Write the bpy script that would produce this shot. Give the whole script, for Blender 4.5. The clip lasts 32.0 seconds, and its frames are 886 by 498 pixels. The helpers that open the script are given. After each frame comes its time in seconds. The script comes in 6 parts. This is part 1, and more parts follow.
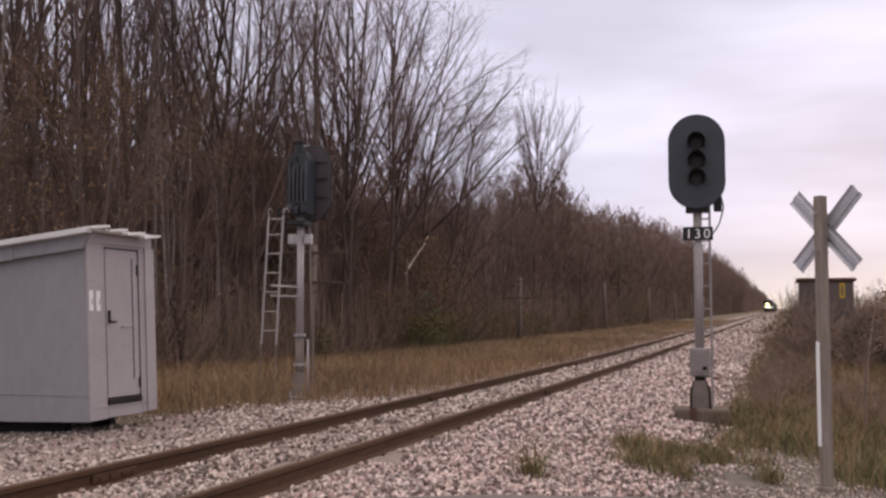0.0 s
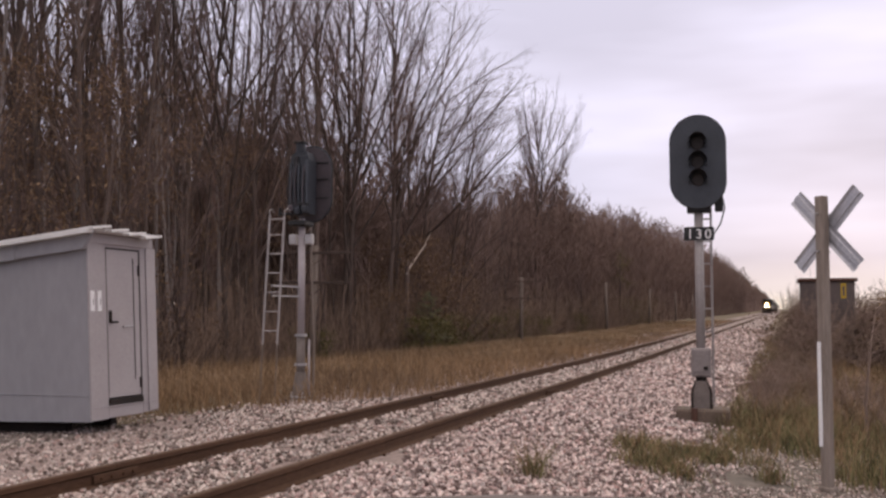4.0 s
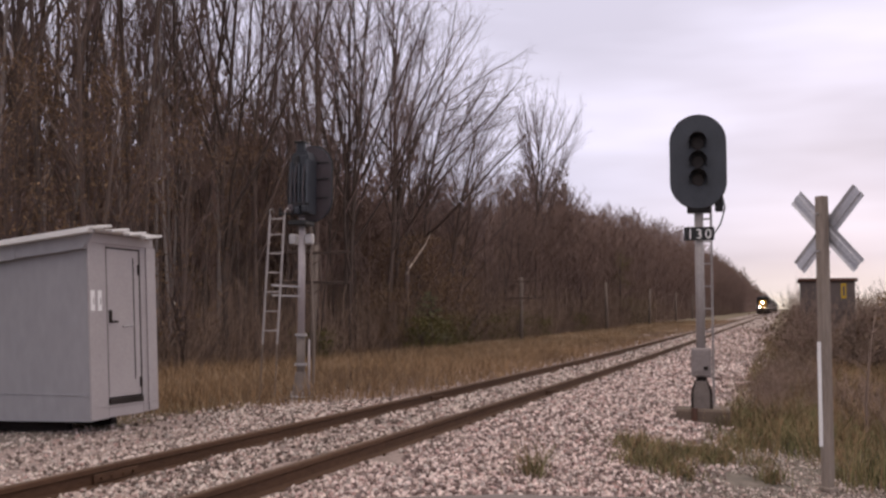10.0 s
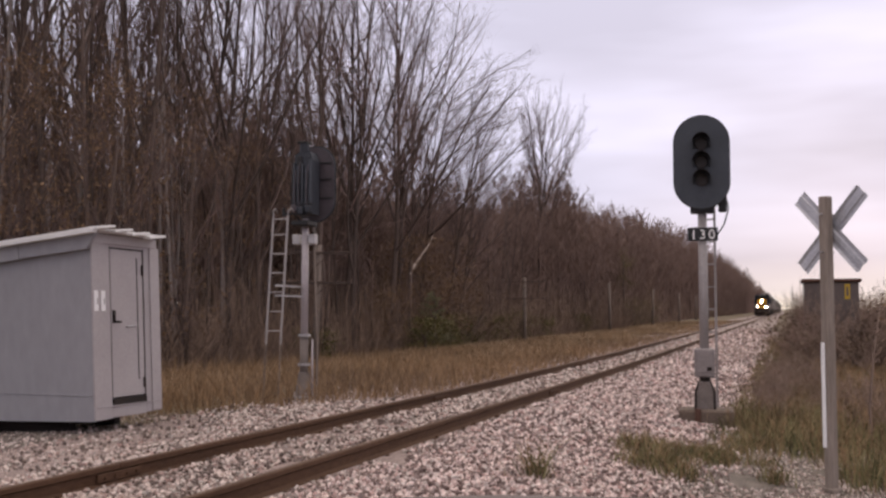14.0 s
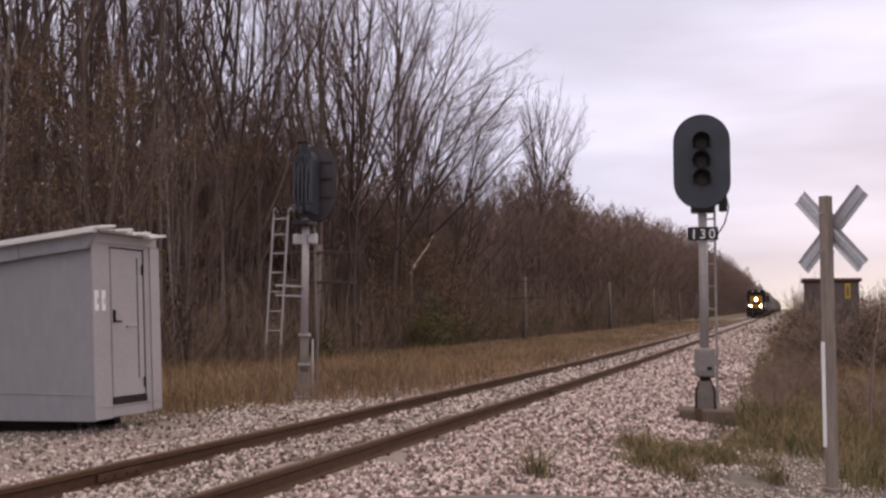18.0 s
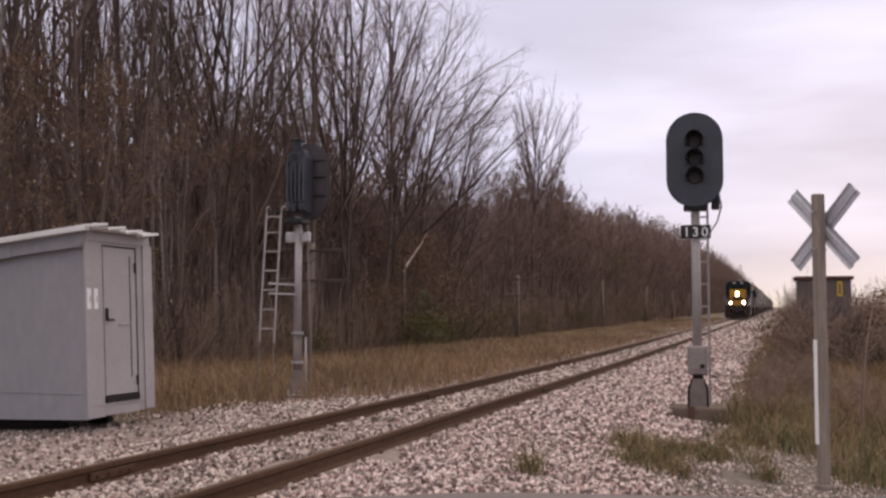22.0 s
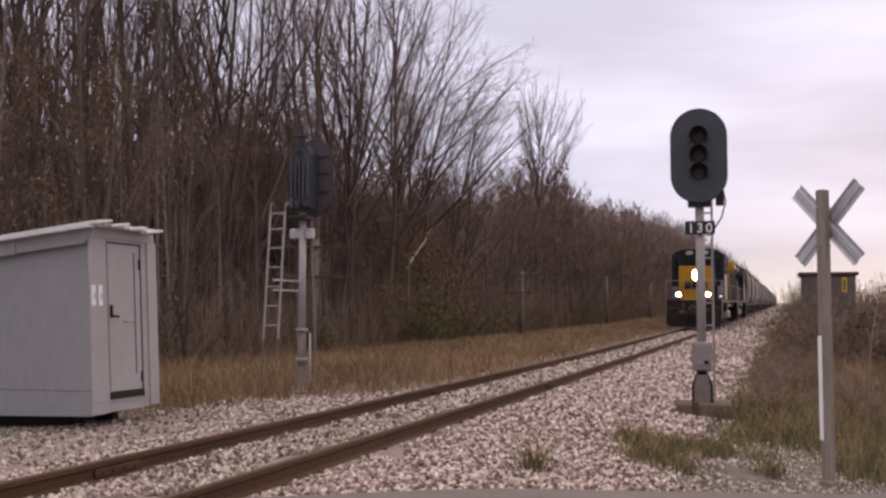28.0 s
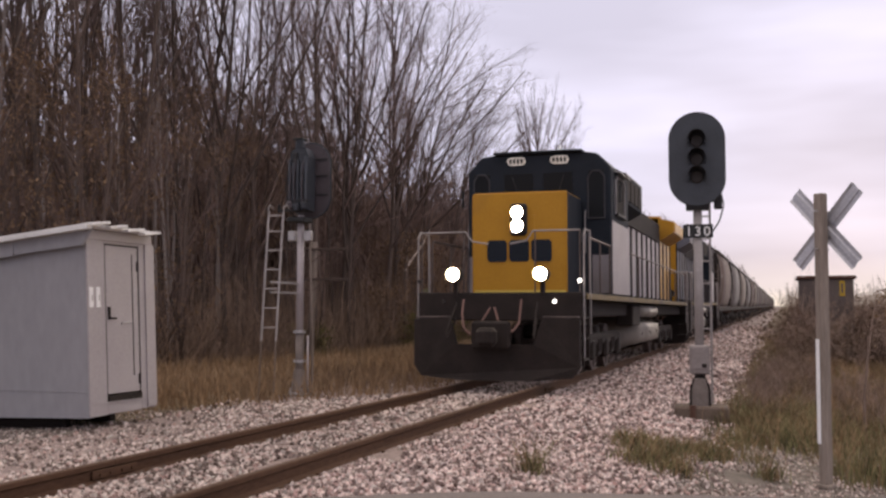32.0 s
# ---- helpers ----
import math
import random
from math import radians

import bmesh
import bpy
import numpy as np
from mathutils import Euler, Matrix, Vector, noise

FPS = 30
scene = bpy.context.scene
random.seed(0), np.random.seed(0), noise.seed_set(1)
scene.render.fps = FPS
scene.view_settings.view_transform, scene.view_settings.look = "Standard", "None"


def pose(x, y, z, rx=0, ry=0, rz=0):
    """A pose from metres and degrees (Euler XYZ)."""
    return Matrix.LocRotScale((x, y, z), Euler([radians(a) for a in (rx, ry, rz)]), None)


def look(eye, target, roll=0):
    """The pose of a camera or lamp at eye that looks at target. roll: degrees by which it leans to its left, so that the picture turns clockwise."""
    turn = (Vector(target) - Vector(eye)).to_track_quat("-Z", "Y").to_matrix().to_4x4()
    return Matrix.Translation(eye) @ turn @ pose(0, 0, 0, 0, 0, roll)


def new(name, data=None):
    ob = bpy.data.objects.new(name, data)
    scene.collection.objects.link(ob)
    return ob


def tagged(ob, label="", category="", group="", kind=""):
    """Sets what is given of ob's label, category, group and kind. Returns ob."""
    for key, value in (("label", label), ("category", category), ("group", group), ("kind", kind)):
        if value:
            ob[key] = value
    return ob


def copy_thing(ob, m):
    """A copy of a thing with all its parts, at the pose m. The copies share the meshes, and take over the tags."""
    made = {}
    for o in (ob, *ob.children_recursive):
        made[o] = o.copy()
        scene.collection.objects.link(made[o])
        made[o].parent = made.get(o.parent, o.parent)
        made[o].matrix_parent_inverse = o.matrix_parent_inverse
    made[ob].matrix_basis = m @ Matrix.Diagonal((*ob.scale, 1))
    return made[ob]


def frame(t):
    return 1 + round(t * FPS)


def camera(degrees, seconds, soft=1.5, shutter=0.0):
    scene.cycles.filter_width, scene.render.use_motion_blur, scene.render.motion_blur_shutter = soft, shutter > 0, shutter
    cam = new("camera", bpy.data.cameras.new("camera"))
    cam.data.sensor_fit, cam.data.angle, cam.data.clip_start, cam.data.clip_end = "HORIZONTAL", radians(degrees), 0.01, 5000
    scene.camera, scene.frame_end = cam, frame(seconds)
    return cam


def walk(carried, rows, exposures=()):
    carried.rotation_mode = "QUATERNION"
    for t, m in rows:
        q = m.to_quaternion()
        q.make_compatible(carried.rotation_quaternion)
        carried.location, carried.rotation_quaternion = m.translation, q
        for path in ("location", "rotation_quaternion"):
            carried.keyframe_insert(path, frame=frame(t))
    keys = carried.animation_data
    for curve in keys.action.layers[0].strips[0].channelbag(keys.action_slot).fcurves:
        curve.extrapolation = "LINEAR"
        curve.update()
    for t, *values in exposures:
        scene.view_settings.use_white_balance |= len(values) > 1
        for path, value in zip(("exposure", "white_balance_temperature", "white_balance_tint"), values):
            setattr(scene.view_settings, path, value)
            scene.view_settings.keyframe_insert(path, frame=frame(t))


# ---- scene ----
# World: x to the right of the track's run, y along the track, z up; the ballast's top is z = 0, the rail heads are at z = 0.17.
EYE = (0.0, 0.0, 1.45)
cam = camera(47.08, 32.0, soft=2.6)
# seconds, turn to the left, tilt upwards, lean (degrees)
AIM = [
    (0, 18.364, 3.716, 0.023), (0.5, 18.982, 3.788, 0.126), (1, 18.318, 3.763, 0.126), (1.5, 18.392, 3.893, 0.050),
    (2, 18.171, 3.672, -0.097), (2.5, 18.427, 3.726, 0.023), (3, 18.427, 3.726, 0.023), (3.5, 18.427, 3.726, 0.023),
    (5.5, 18.427, 3.719, -0.000), (6, 18.427, 3.719, -0.000), (6.5, 18.427, 3.719, -0.000), (7, 18.418, 3.719, -0.003),
    (7.5, 18.427, 3.719, -0.000), (8, 18.427, 3.719, -0.000), (8.5, 18.432, 3.719, -0.002), (9, 18.427, 3.719, -0.000),
    (9.5, 18.427, 3.719, -0.000), (10, 18.433, 3.713, -0.017), (10.5, 18.428, 3.713, -0.014), (11, 18.516, 3.741, -0.028),
    (11.5, 18.589, 3.740, -0.045), (12, 18.604, 3.733, -0.068), (12.5, 18.629, 3.733, -0.068), (13, 18.634, 3.733, -0.073),
    (13.5, 18.658, 3.742, -0.074), (14, 18.614, 3.735, -0.052), (14.5, 18.619, 3.718, -0.078), (16.5, 18.614, 3.719, -0.056),
    (17, 18.618, 3.711, -0.044), (17.5, 18.604, 3.711, -0.040), (18, 18.628, 3.711, -0.039), (18.5, 18.545, 3.708, -0.019),
    (19, 18.609, 3.699, -0.062), (19.5, 18.569, 3.670, -0.009), (20, 18.477, 3.665, -0.013), (20.5, 18.477, 3.665, -0.013),
    (21, 18.516, 3.659, -0.023), (21.5, 18.487, 3.702, -0.029), (22, 18.247, 3.602, 0.001), (22.5, 18.326, 3.469, -0.024),
    (23, 18.307, 3.463, -0.030), (23.5, 18.316, 3.463, -0.033), (24, 18.340, 3.451, -0.003), (24.5, 18.321, 3.463, -0.037),
    (25, 18.307, 3.463, -0.030), (25.5, 18.306, 3.469, -0.017), (27.5, 18.335, 3.452, 0.009), (28, 18.475, 3.396, 0.054),
    (28.5, 18.446, 3.396, 0.046), (29, 18.441, 3.400, 0.033), (29.5, 18.442, 3.413, 0.014), (30, 18.431, 3.402, 0.059),
    (30.5, 18.436, 3.402, 0.066), (31, 18.426, 3.397, 0.055), (31.5, 18.432, 3.409, 0.024), (32, 18.361, 3.547, -0.082)]
walk(cam, [(t, pose(*EYE, 90 + tilt, lean, turn)) for t, turn, tilt, lean in AIM])
scene.view_settings.exposure = 0.0

TRACK_X = -4.77
RAIL_Z = 0.17

# ---- light ----
world = bpy.data.worlds.new("overcast_evening")
scene.world = world
world.use_nodes = True
wn, wl = world.node_tree.nodes, world.node_tree.links
wn.clear()
w_out = wn.new("ShaderNodeOutputWorld")
w_bg = wn.new("ShaderNodeBackground")
w_sky = wn.new("ShaderNodeTexSky")
w_sky.sky_type, w_sky.sun_disc = "NISHITA", False
w_sky.sun_elevation, w_sky.sun_rotation = radians(4), radians(4)
w_sky.dust_density = 3.0
w_co = wn.new("ShaderNodeTexCoord")
w_sep = wn.new("ShaderNodeSeparateXYZ")
w_ramp = wn.new("ShaderNodeValToRGB")       # cloud deck's colour by height
e = w_ramp.color_ramp.elements
e[0].position, e[0].color = 0.0, (1.10, 0.95, 0.76, 1)
e[1].position, e[1].color = 1.0, (1.36, 1.19, 1.10, 1)
for at, tint in ((0.022, (0.80, 0.74, 0.765, 1)), (0.055, (0.665, 0.648, 0.785, 1)), (0.12, (0.67, 0.658, 0.83, 1)), (0.2, (0.77, 0.74, 0.915, 1)), (0.3, (0.83, 0.795, 0.98, 1)), (0.45, (1.0, 0.89, 0.92, 1))):
    x = w_ramp.color_ramp.elements.new(at)
    x.color = tint
w_map = wn.new("ShaderNodeMapping")
w_map.inputs["Scale"].default_value = (1.8, 1.8, 9.5)
w_noise = wn.new("ShaderNodeTexNoise")
w_noise.inputs["Scale"].default_value = 1.7
w_noise.inputs["Detail"].default_value = 3.0
w_shade = wn.new("ShaderNodeMapRange")
for k, v in (("From Min", 0.3), ("From Max", 0.7), ("To Min", 0.84), ("To Max", 1.21)):
    w_shade.inputs[k].default_value = v
w_mul = wn.new("ShaderNodeVectorMath")
w_mul.operation = "SCALE"
w_scale = wn.new("ShaderNodeVectorMath")
w_scale.operation = "SCALE"
w_scale.inputs["Scale"].default_value = 0.004
w_add = wn.new("ShaderNodeVectorMath")
wl.new(w_co.outputs["Generated"], w_sep.inputs[0])
wl.new(w_sep.outputs["Z"], w_ramp.inputs["Fac"])
wl.new(w_co.outputs["Generated"], w_map.inputs["Vector"])
wl.new(w_map.outputs["Vector"], w_noise.inputs["Vector"])
wl.new(w_noise.outputs["Fac"], w_shade.inputs["Value"])
wl.new(w_ramp.outputs["Color"], w_mul.inputs[0])
wl.new(w_shade.outputs["Result"], w_mul.inputs["Scale"])
wl.new(w_sky.outputs["Color"], w_scale.inputs[0])
wl.new(w_mul.outputs["Vector"], w_add.inputs[0])
wl.new(w_scale.outputs["Vector"], w_add.inputs[1])
wl.new(w_add.outputs["Vector"], w_bg.inputs["Color"])
wl.new(w_bg.outputs["Background"], w_out.inputs["Surface"])
w_bg.inputs["Strength"].default_value = 1.0

sun = new("sun", bpy.data.lights.new("sun", "SUN"))
sun.data.energy, sun.data.angle, sun.data.color = 0.6, radians(20), (1.0, 0.82, 0.66)
sun.matrix_world = look((0, 0, 60), (-6, -100, 40))


# ---- materials ----
def surf(name, a, b, rough=0.8, scale=4.0, bump=0.3, metal=0.0, fine=40.0, island=0.0, stretch=(1, 1, 1), stain=None, glow=0.0, vary=0.0, dist=0.01):
    """A surface between two colours: broad patches and fine grain in object space, with relief."""
    m = bpy.data.materials.new(name)
    m.use_nodes = True
    n, l = m.node_tree.nodes, m.node_tree.links
    p = n["Principled BSDF"]
    co = n.new("ShaderNodeTexCoord")
    mp = n.new("ShaderNodeMapping")
    mp.inputs["Scale"].default_value = stretch
    l.new(co.outputs["Object"], mp.inputs["Vector"])
    n1 = n.new("ShaderNodeTexNoise")
    n1.inputs["Scale"].default_value, n1.inputs["Detail"].default_value = scale, 5.0
    n2 = n.new("ShaderNodeTexNoise")
    n2.inputs["Scale"].default_value, n2.inputs["Detail"].default_value = fine, 3.0
    l.new(mp.outputs["Vector"], n1.inputs["Vector"])
    l.new(mp.outputs["Vector"], n2.inputs["Vector"])
    add = n.new("ShaderNodeMath")
    add.operation = "MULTIPLY_ADD"
    add.inputs[1].default_value = 0.55
    l.new(n2.outputs["Fac"], add.inputs[0])
    half = n.new("ShaderNodeMath")
    half.operation = "MULTIPLY"
    half.inputs[1].default_value = 0.45 + 0.1
    l.new(n1.outputs["Fac"], half.inputs[0])
    l.new(half.outputs[0], add.inputs[2])
    fac = add.outputs[0]
    if island:
        geo = n.new("ShaderNodeNewGeometry")
        mix = n.new("ShaderNodeMix")
        mix.inputs["Factor"].default_value = island
        l.new(fac, mix.inputs["A"])
        l.new(geo.outputs["Random Per Island"], mix.inputs["B"])
        fac = mix.outputs["Result"]
    if vary:
        inf = n.new("ShaderNodeObjectInfo")
        mix = n.new("ShaderNodeMix")
        mix.inputs["Factor"].default_value = vary
        l.new(fac, mix.inputs["A"])
        l.new(inf.outputs["Random"], mix.inputs["B"])
        fac = mix.outputs["Result"]
    ramp = n.new("ShaderNodeValToRGB")
    ramp.color_ramp.elements[0].position, ramp.color_ramp.elements[0].color = 0.3, (*a, 1)
    ramp.color_ramp.elements[1].position, ramp.color_ramp.elements[1].color = 0.72, (*b, 1)
    l.new(fac, ramp.inputs["Fac"])
    out = ramp.outputs["Color"]
    if stain:
        n3 = n.new("ShaderNodeTexNoise")
        n3.inputs["Scale"].default_value, n3.inputs["Detail"].default_value = scale * 0.37, 8.0
        l.new(mp.outputs["Vector"], n3.inputs["Vector"])
        r3 = n.new("ShaderNodeMapRange")
        r3.inputs["From Min"].default_value, r3.inputs["From Max"].default_value = 0.52, 0.72
        l.new(n3.outputs["Fac"], r3.inputs["Value"])
        mx = n.new("ShaderNodeMix")
        mx.data_type = "RGBA"
        mx.inputs["B"].default_value = (*stain, 1)
        l.new(r3.outputs["Result"], mx.inputs["Factor"])
        l.new(out, mx.inputs["A"])
        out = mx.outputs["Result"]
    l.new(out, p.inputs["Base Color"])
    p.inputs["Roughness"].default_value, p.inputs["Metallic"].default_value = rough, metal
    p.inputs["Specular IOR Level"].default_value = 0.3
    if bump:
        bp = n.new("ShaderNodeBump")
        bp.inputs["Strength"].default_value, bp.inputs["Distance"].default_value = bump, dist
        l.new(add.outputs[0], bp.inputs["Height"])
        l.new(bp.outputs["Normal"], p.inputs["Normal"])
    if glow:
        p.inputs["Emission Color"].default_value = (*b, 1)
        p.inputs["Emission Strength"].default_value = glow
    return m


def glass(name, tint, rough=0.06, spec=0.7):
    m = bpy.data.materials.new(name)
    m.use_nodes = True
    p = m.node_tree.nodes["Principled BSDF"]
    p.inputs["Base Color"].default_value = (*tint, 1)
    p.inputs["Roughness"].default_value = rough
    p.inputs["Specular IOR Level"].default_value = spec
    return m


def ground_mat():
    """Earth and dry thatch with broad patches; stones lie on it as geometry."""
    m = surf("earth", (0.075, 0.055, 0.035), (0.19, 0.145, 0.085), 0.95, 0.6, 0.6, fine=14.0, dist=0.03)
    return m


M = {
    "earth": ground_mat(),
    "ballast": surf("ballast_bed", (0.12, 0.092, 0.082), (0.37, 0.29, 0.265), 0.9, 9.0, 1.0, fine=26.0, dist=0.03),
    "stone": surf("ballast_stone", (0.165, 0.118, 0.107), (0.70, 0.585, 0.555), 0.85, 6.0, 0.3, fine=60.0, island=0.75),
    "stone_one": surf("single_stone", (0.165, 0.118, 0.107), (0.70, 0.585, 0.555), 0.85, 6.0, 0.3, fine=60.0, vary=0.75),
    "asphalt": surf("worn_asphalt", (0.10, 0.085, 0.08), (0.20, 0.17, 0.16), 0.9, 1.2, 0.5, fine=90.0),
    "gravel": surf("fine_gravel", (0.055, 0.046, 0.039), (0.21, 0.178, 0.15), 0.95, 5.0, 1.0, fine=45.0, dist=0.02),
    "rail": surf("rusty_rail", (0.046, 0.023, 0.012), (0.105, 0.056, 0.032), 0.95, 3.0, 0.3, fine=50.0, stretch=(1, 0.2, 1)),
    "railhead": surf("worn_rail_head", (0.075, 0.047, 0.032), (0.14, 0.092, 0.066), 0.95, 3.0, 0.1, metal=0.0, stretch=(1, 0.1, 1)),
    "tie": surf("weathered_tie", (0.10, 0.075, 0.06), (0.30, 0.24, 0.20), 0.95, 3.0, 0.7, fine=30.0, stretch=(1, 6, 6)),
    "bark": surf("grey_brown_bark", (0.036, 0.026, 0.022), (0.150, 0.111, 0.095), 0.95, 1.5, 0.8, fine=12.0, stretch=(3, 3, 0.5), vary=0.3),
    "palebark": surf("pale_smooth_bark", (0.15, 0.128, 0.118), (0.34, 0.295, 0.275), 0.9, 1.5, 0.4, fine=12.0, stretch=(3, 3, 0.5), vary=0.4),
    "twig": surf("twigs", (0.088, 0.061, 0.056), (0.25, 0.175, 0.158), 0.95, 2.0, 0.0, vary=0.3),
    "farwood": surf("far_wood_twigs", (0.115, 0.079, 0.066), (0.25, 0.172, 0.145), 0.95, 0.15, 0.0, fine=1.0, island=0.3),
    "oakleaf": surf("dry_oak_leaf", (0.105, 0.064, 0.040), (0.25, 0.160, 0.092), 0.85, 2.0, 0.0, island=0.6),
    "pine": surf("pine_needles", (0.088, 0.090, 0.044), (0.215, 0.205, 0.115), 0.8, 2.0, 0.0, island=0.6),
    "brush": surf("dry_brush", (0.105, 0.074, 0.057), (0.29, 0.205, 0.155), 0.95, 1.0, 0.0, island=0.6),
    "straw": surf("dry_grass", (0.088, 0.056, 0.033), (0.39, 0.255, 0.142), 0.9, 0.5, 0.0, fine=2.2, island=0.35, stain=(0.088, 0.060, 0.044)),
    "palestraw": surf("pale_grass", (0.19, 0.135, 0.085), (0.52, 0.395, 0.27), 0.9, 0.5, 0.0, fine=2.2, island=0.4),
    "weed": surf("green_weeds", (0.064, 0.061, 0.029), (0.245, 0.222, 0.105), 0.9, 0.8, 0.0, fine=3.0, island=0.6),
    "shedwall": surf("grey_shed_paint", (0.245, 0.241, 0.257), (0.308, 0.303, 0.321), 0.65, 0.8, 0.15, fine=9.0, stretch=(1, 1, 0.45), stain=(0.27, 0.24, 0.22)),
    # the shed's door side, a lighter and warmer grey than its front wall
    "shedside": surf("grey_shed_door_side", (0.325, 0.297, 0.298), (0.42, 0.387, 0.388), 0.6, 1.5, 0.15, fine=30.0),
    "shedroof": surf("white_roof_edge", (0.55, 0.54, 0.53), (0.75, 0.74, 0.73), 0.55, 2.0, 0.1),
    "black": surf("black_paint", (0.010, 0.010, 0.011), (0.028, 0.028, 0.030), 0.6, 5.0, 0.1),
    "sigblack": surf("signal_dark_paint", (0.034, 0.039, 0.048), (0.062, 0.069, 0.083), 0.55, 4.0, 0.1),
    "sighouse": surf("signal_housing_paint", (0.016, 0.018, 0.023), (0.036, 0.040, 0.050), 0.5, 4.0, 0.2),
    "sigback": surf("target_back", (0.05, 0.042, 0.048), (0.085, 0.071, 0.08), 0.6, 4.0, 0.1),
    "castbase": surf("grimy_cast_iron", (0.115, 0.096, 0.086), (0.235, 0.20, 0.182), 0.75, 4.0, 0.3),
    "mastpaint": surf("pale_mast_paint", (0.30, 0.268, 0.275), (0.43, 0.39, 0.40), 0.55, 2.5, 0.1, metal=0.1, fine=30.0, stain=(0.25, 0.20, 0.175)),
    "boxpaint": surf("dull_box_paint", (0.18, 0.156, 0.150), (0.28, 0.246, 0.240), 0.6, 3.0, 0.1, fine=30.0),
    "darker_stone": surf("darker_ballast_stone", (0.13, 0.098, 0.084), (0.55, 0.46, 0.42), 0.9, 6.0, 0.3, fine=60.0, island=0.75),
    "paleyellow": surf("pale_yellow_stripe", (0.50, 0.36, 0.06), (0.60, 0.45, 0.10), 0.5, 2.0, 0.0),
    "sashpale": surf("pale_window_sash", (0.22, 0.21, 0.215), (0.33, 0.31, 0.315), 0.5, 3.0, 0.0),
    "hole": surf("dark_gap", (0.012, 0.010, 0.009), (0.03, 0.025, 0.02), 0.95, 4.0, 0.2),
    "alu": surf("aluminium_paint", (0.23, 0.21, 0.205), (0.36, 0.33, 0.325), 0.55, 3.0, 0.1, metal=0.3, fine=30.0),
    "galv": surf("galvanised_steel", (0.30, 0.29, 0.29), (0.46, 0.44, 0.44), 0.5, 4.0, 0.1, metal=0.6),
    "white": surf("white_paint", (0.74, 0.73, 0.73), (0.86, 0.85, 0.84), 0.5, 3.0, 0.05),
    "concrete": surf("old_concrete", (0.062, 0.047, 0.037), (0.165, 0.125, 0.098), 0.92, 2.5, 0.5, fine=30.0),
    "wood": surf("grey_timber", (0.13, 0.105, 0.085), (0.30, 0.25, 0.215), 0.9, 3.0, 0.5, fine=20.0, stretch=(6, 6, 0.4)),
    "bladeback": surf("blade_back_aluminium", (0.30, 0.30, 0.33), (0.55, 0.55, 0.58), 0.45, 2.0, 0.05, metal=0.4),
    "yellow": surf("loco_yellow", (0.35, 0.165, 0.007), (0.45, 0.228, 0.013), 0.5, 1.5, 0.05, stain=(0.30, 0.15, 0.02)),
    "blue": surf("loco_dark_blue", (0.007, 0.010, 0.016), (0.016, 0.021, 0.031), 0.85, 2.0, 0.05),
    "grey": surf("loco_grey", (0.215, 0.192, 0.206), (0.335, 0.305, 0.325), 0.55, 1.5, 0.05, stain=(0.19, 0.165, 0.16)),
    "under": surf("underframe_grime", (0.009, 0.0066, 0.0057), (0.029, 0.021, 0.0185), 0.85, 3.0, 0.3),
    "bluegrey": surf("loco_faded_blue", (0.075, 0.078, 0.098), (0.15, 0.152, 0.182), 0.6, 1.5, 0.05, stain=(0.08, 0.075, 0.075)),
    "cabside": surf("loco_grimy_grey", (0.028, 0.028, 0.033), (0.06, 0.058, 0.065), 0.85, 1.5, 0.05),
    "sill": surf("faded_sill_paint", (0.10, 0.075, 0.04), (0.21, 0.155, 0.075), 0.7, 2.0, 0.1, stain=(0.10, 0.075, 0.055)),
    "olive": surf("olive_leaf", (0.075, 0.068, 0.024), (0.17, 0.145, 0.055), 0.85, 2.0, 0.0, island=0.6),
    "tank": surf("tank_grime_grey", (0.13, 0.115, 0.10), (0.25, 0.225, 0.205), 0.5, 1.2, 0.05, stain=(0.09, 0.075, 0.062)),
    "steel": surf("wheel_steel", (0.06, 0.045, 0.04), (0.15, 0.12, 0.11), 0.6, 4.0, 0.2, metal=0.4),
    "shrubtwig": surf("shrub_twigs", (0.15, 0.108, 0.088), (0.34, 0.248, 0.20), 0.95, 2.0, 0.0, vary=0.3),
    "hopper_brown": surf("hopper_brown", (0.135, 0.104, 0.094), (0.24, 0.192, 0.174), 0.75, 0.8, 0.1, stain=(0.09, 0.06, 0.045)),
    "hopper_tan": surf("hopper_tan", (0.20, 0.173, 0.153), (0.335, 0.292, 0.26), 0.75, 0.8, 0.1, stain=(0.15, 0.11, 0.085)),
    "hopper": surf("hopper_grey", (0.145, 0.134, 0.132), (0.26, 0.24, 0.238), 0.7, 0.8, 0.1, stain=(0.12, 0.09, 0.08)),
    "hosepale": surf("pale_hose", (0.13, 0.075, 0.06), (0.22, 0.13, 0.11), 0.7, 3.0, 0.1),
    "rust": surf("rust_red", (0.055, 0.028, 0.02), (0.12, 0.065, 0.048), 0.85, 2.0, 0.3),
    "glass": glass("dark_glass", (0.010, 0.011, 0.013), 0.5, 0.12),
    "lens": glass("dark_lens", (0.045, 0.037, 0.034), 0.45, 0.2),
    "lamp": surf("lit_headlight", (1.0, 0.74, 0.40), (1.0, 0.80, 0.48), 0.3, 1.0, 0.0, glow=320.0),
    "ditch": surf("lit_ditch_light", (1.0, 0.76, 0.45), (1.0, 0.82, 0.52), 0.3, 1.0, 0.0, glow=160.0),
    "marker": surf("lit_step_light", (1.0, 0.9, 0.8), (1.0, 0.93, 0.86), 0.3, 1.0, 0.0, glow=4.0),
    "board": surf("number_board", (0.5, 0.46, 0.42), (0.62, 0.57, 0.52), 0.5, 2.0, 0.0, glow=0.25),
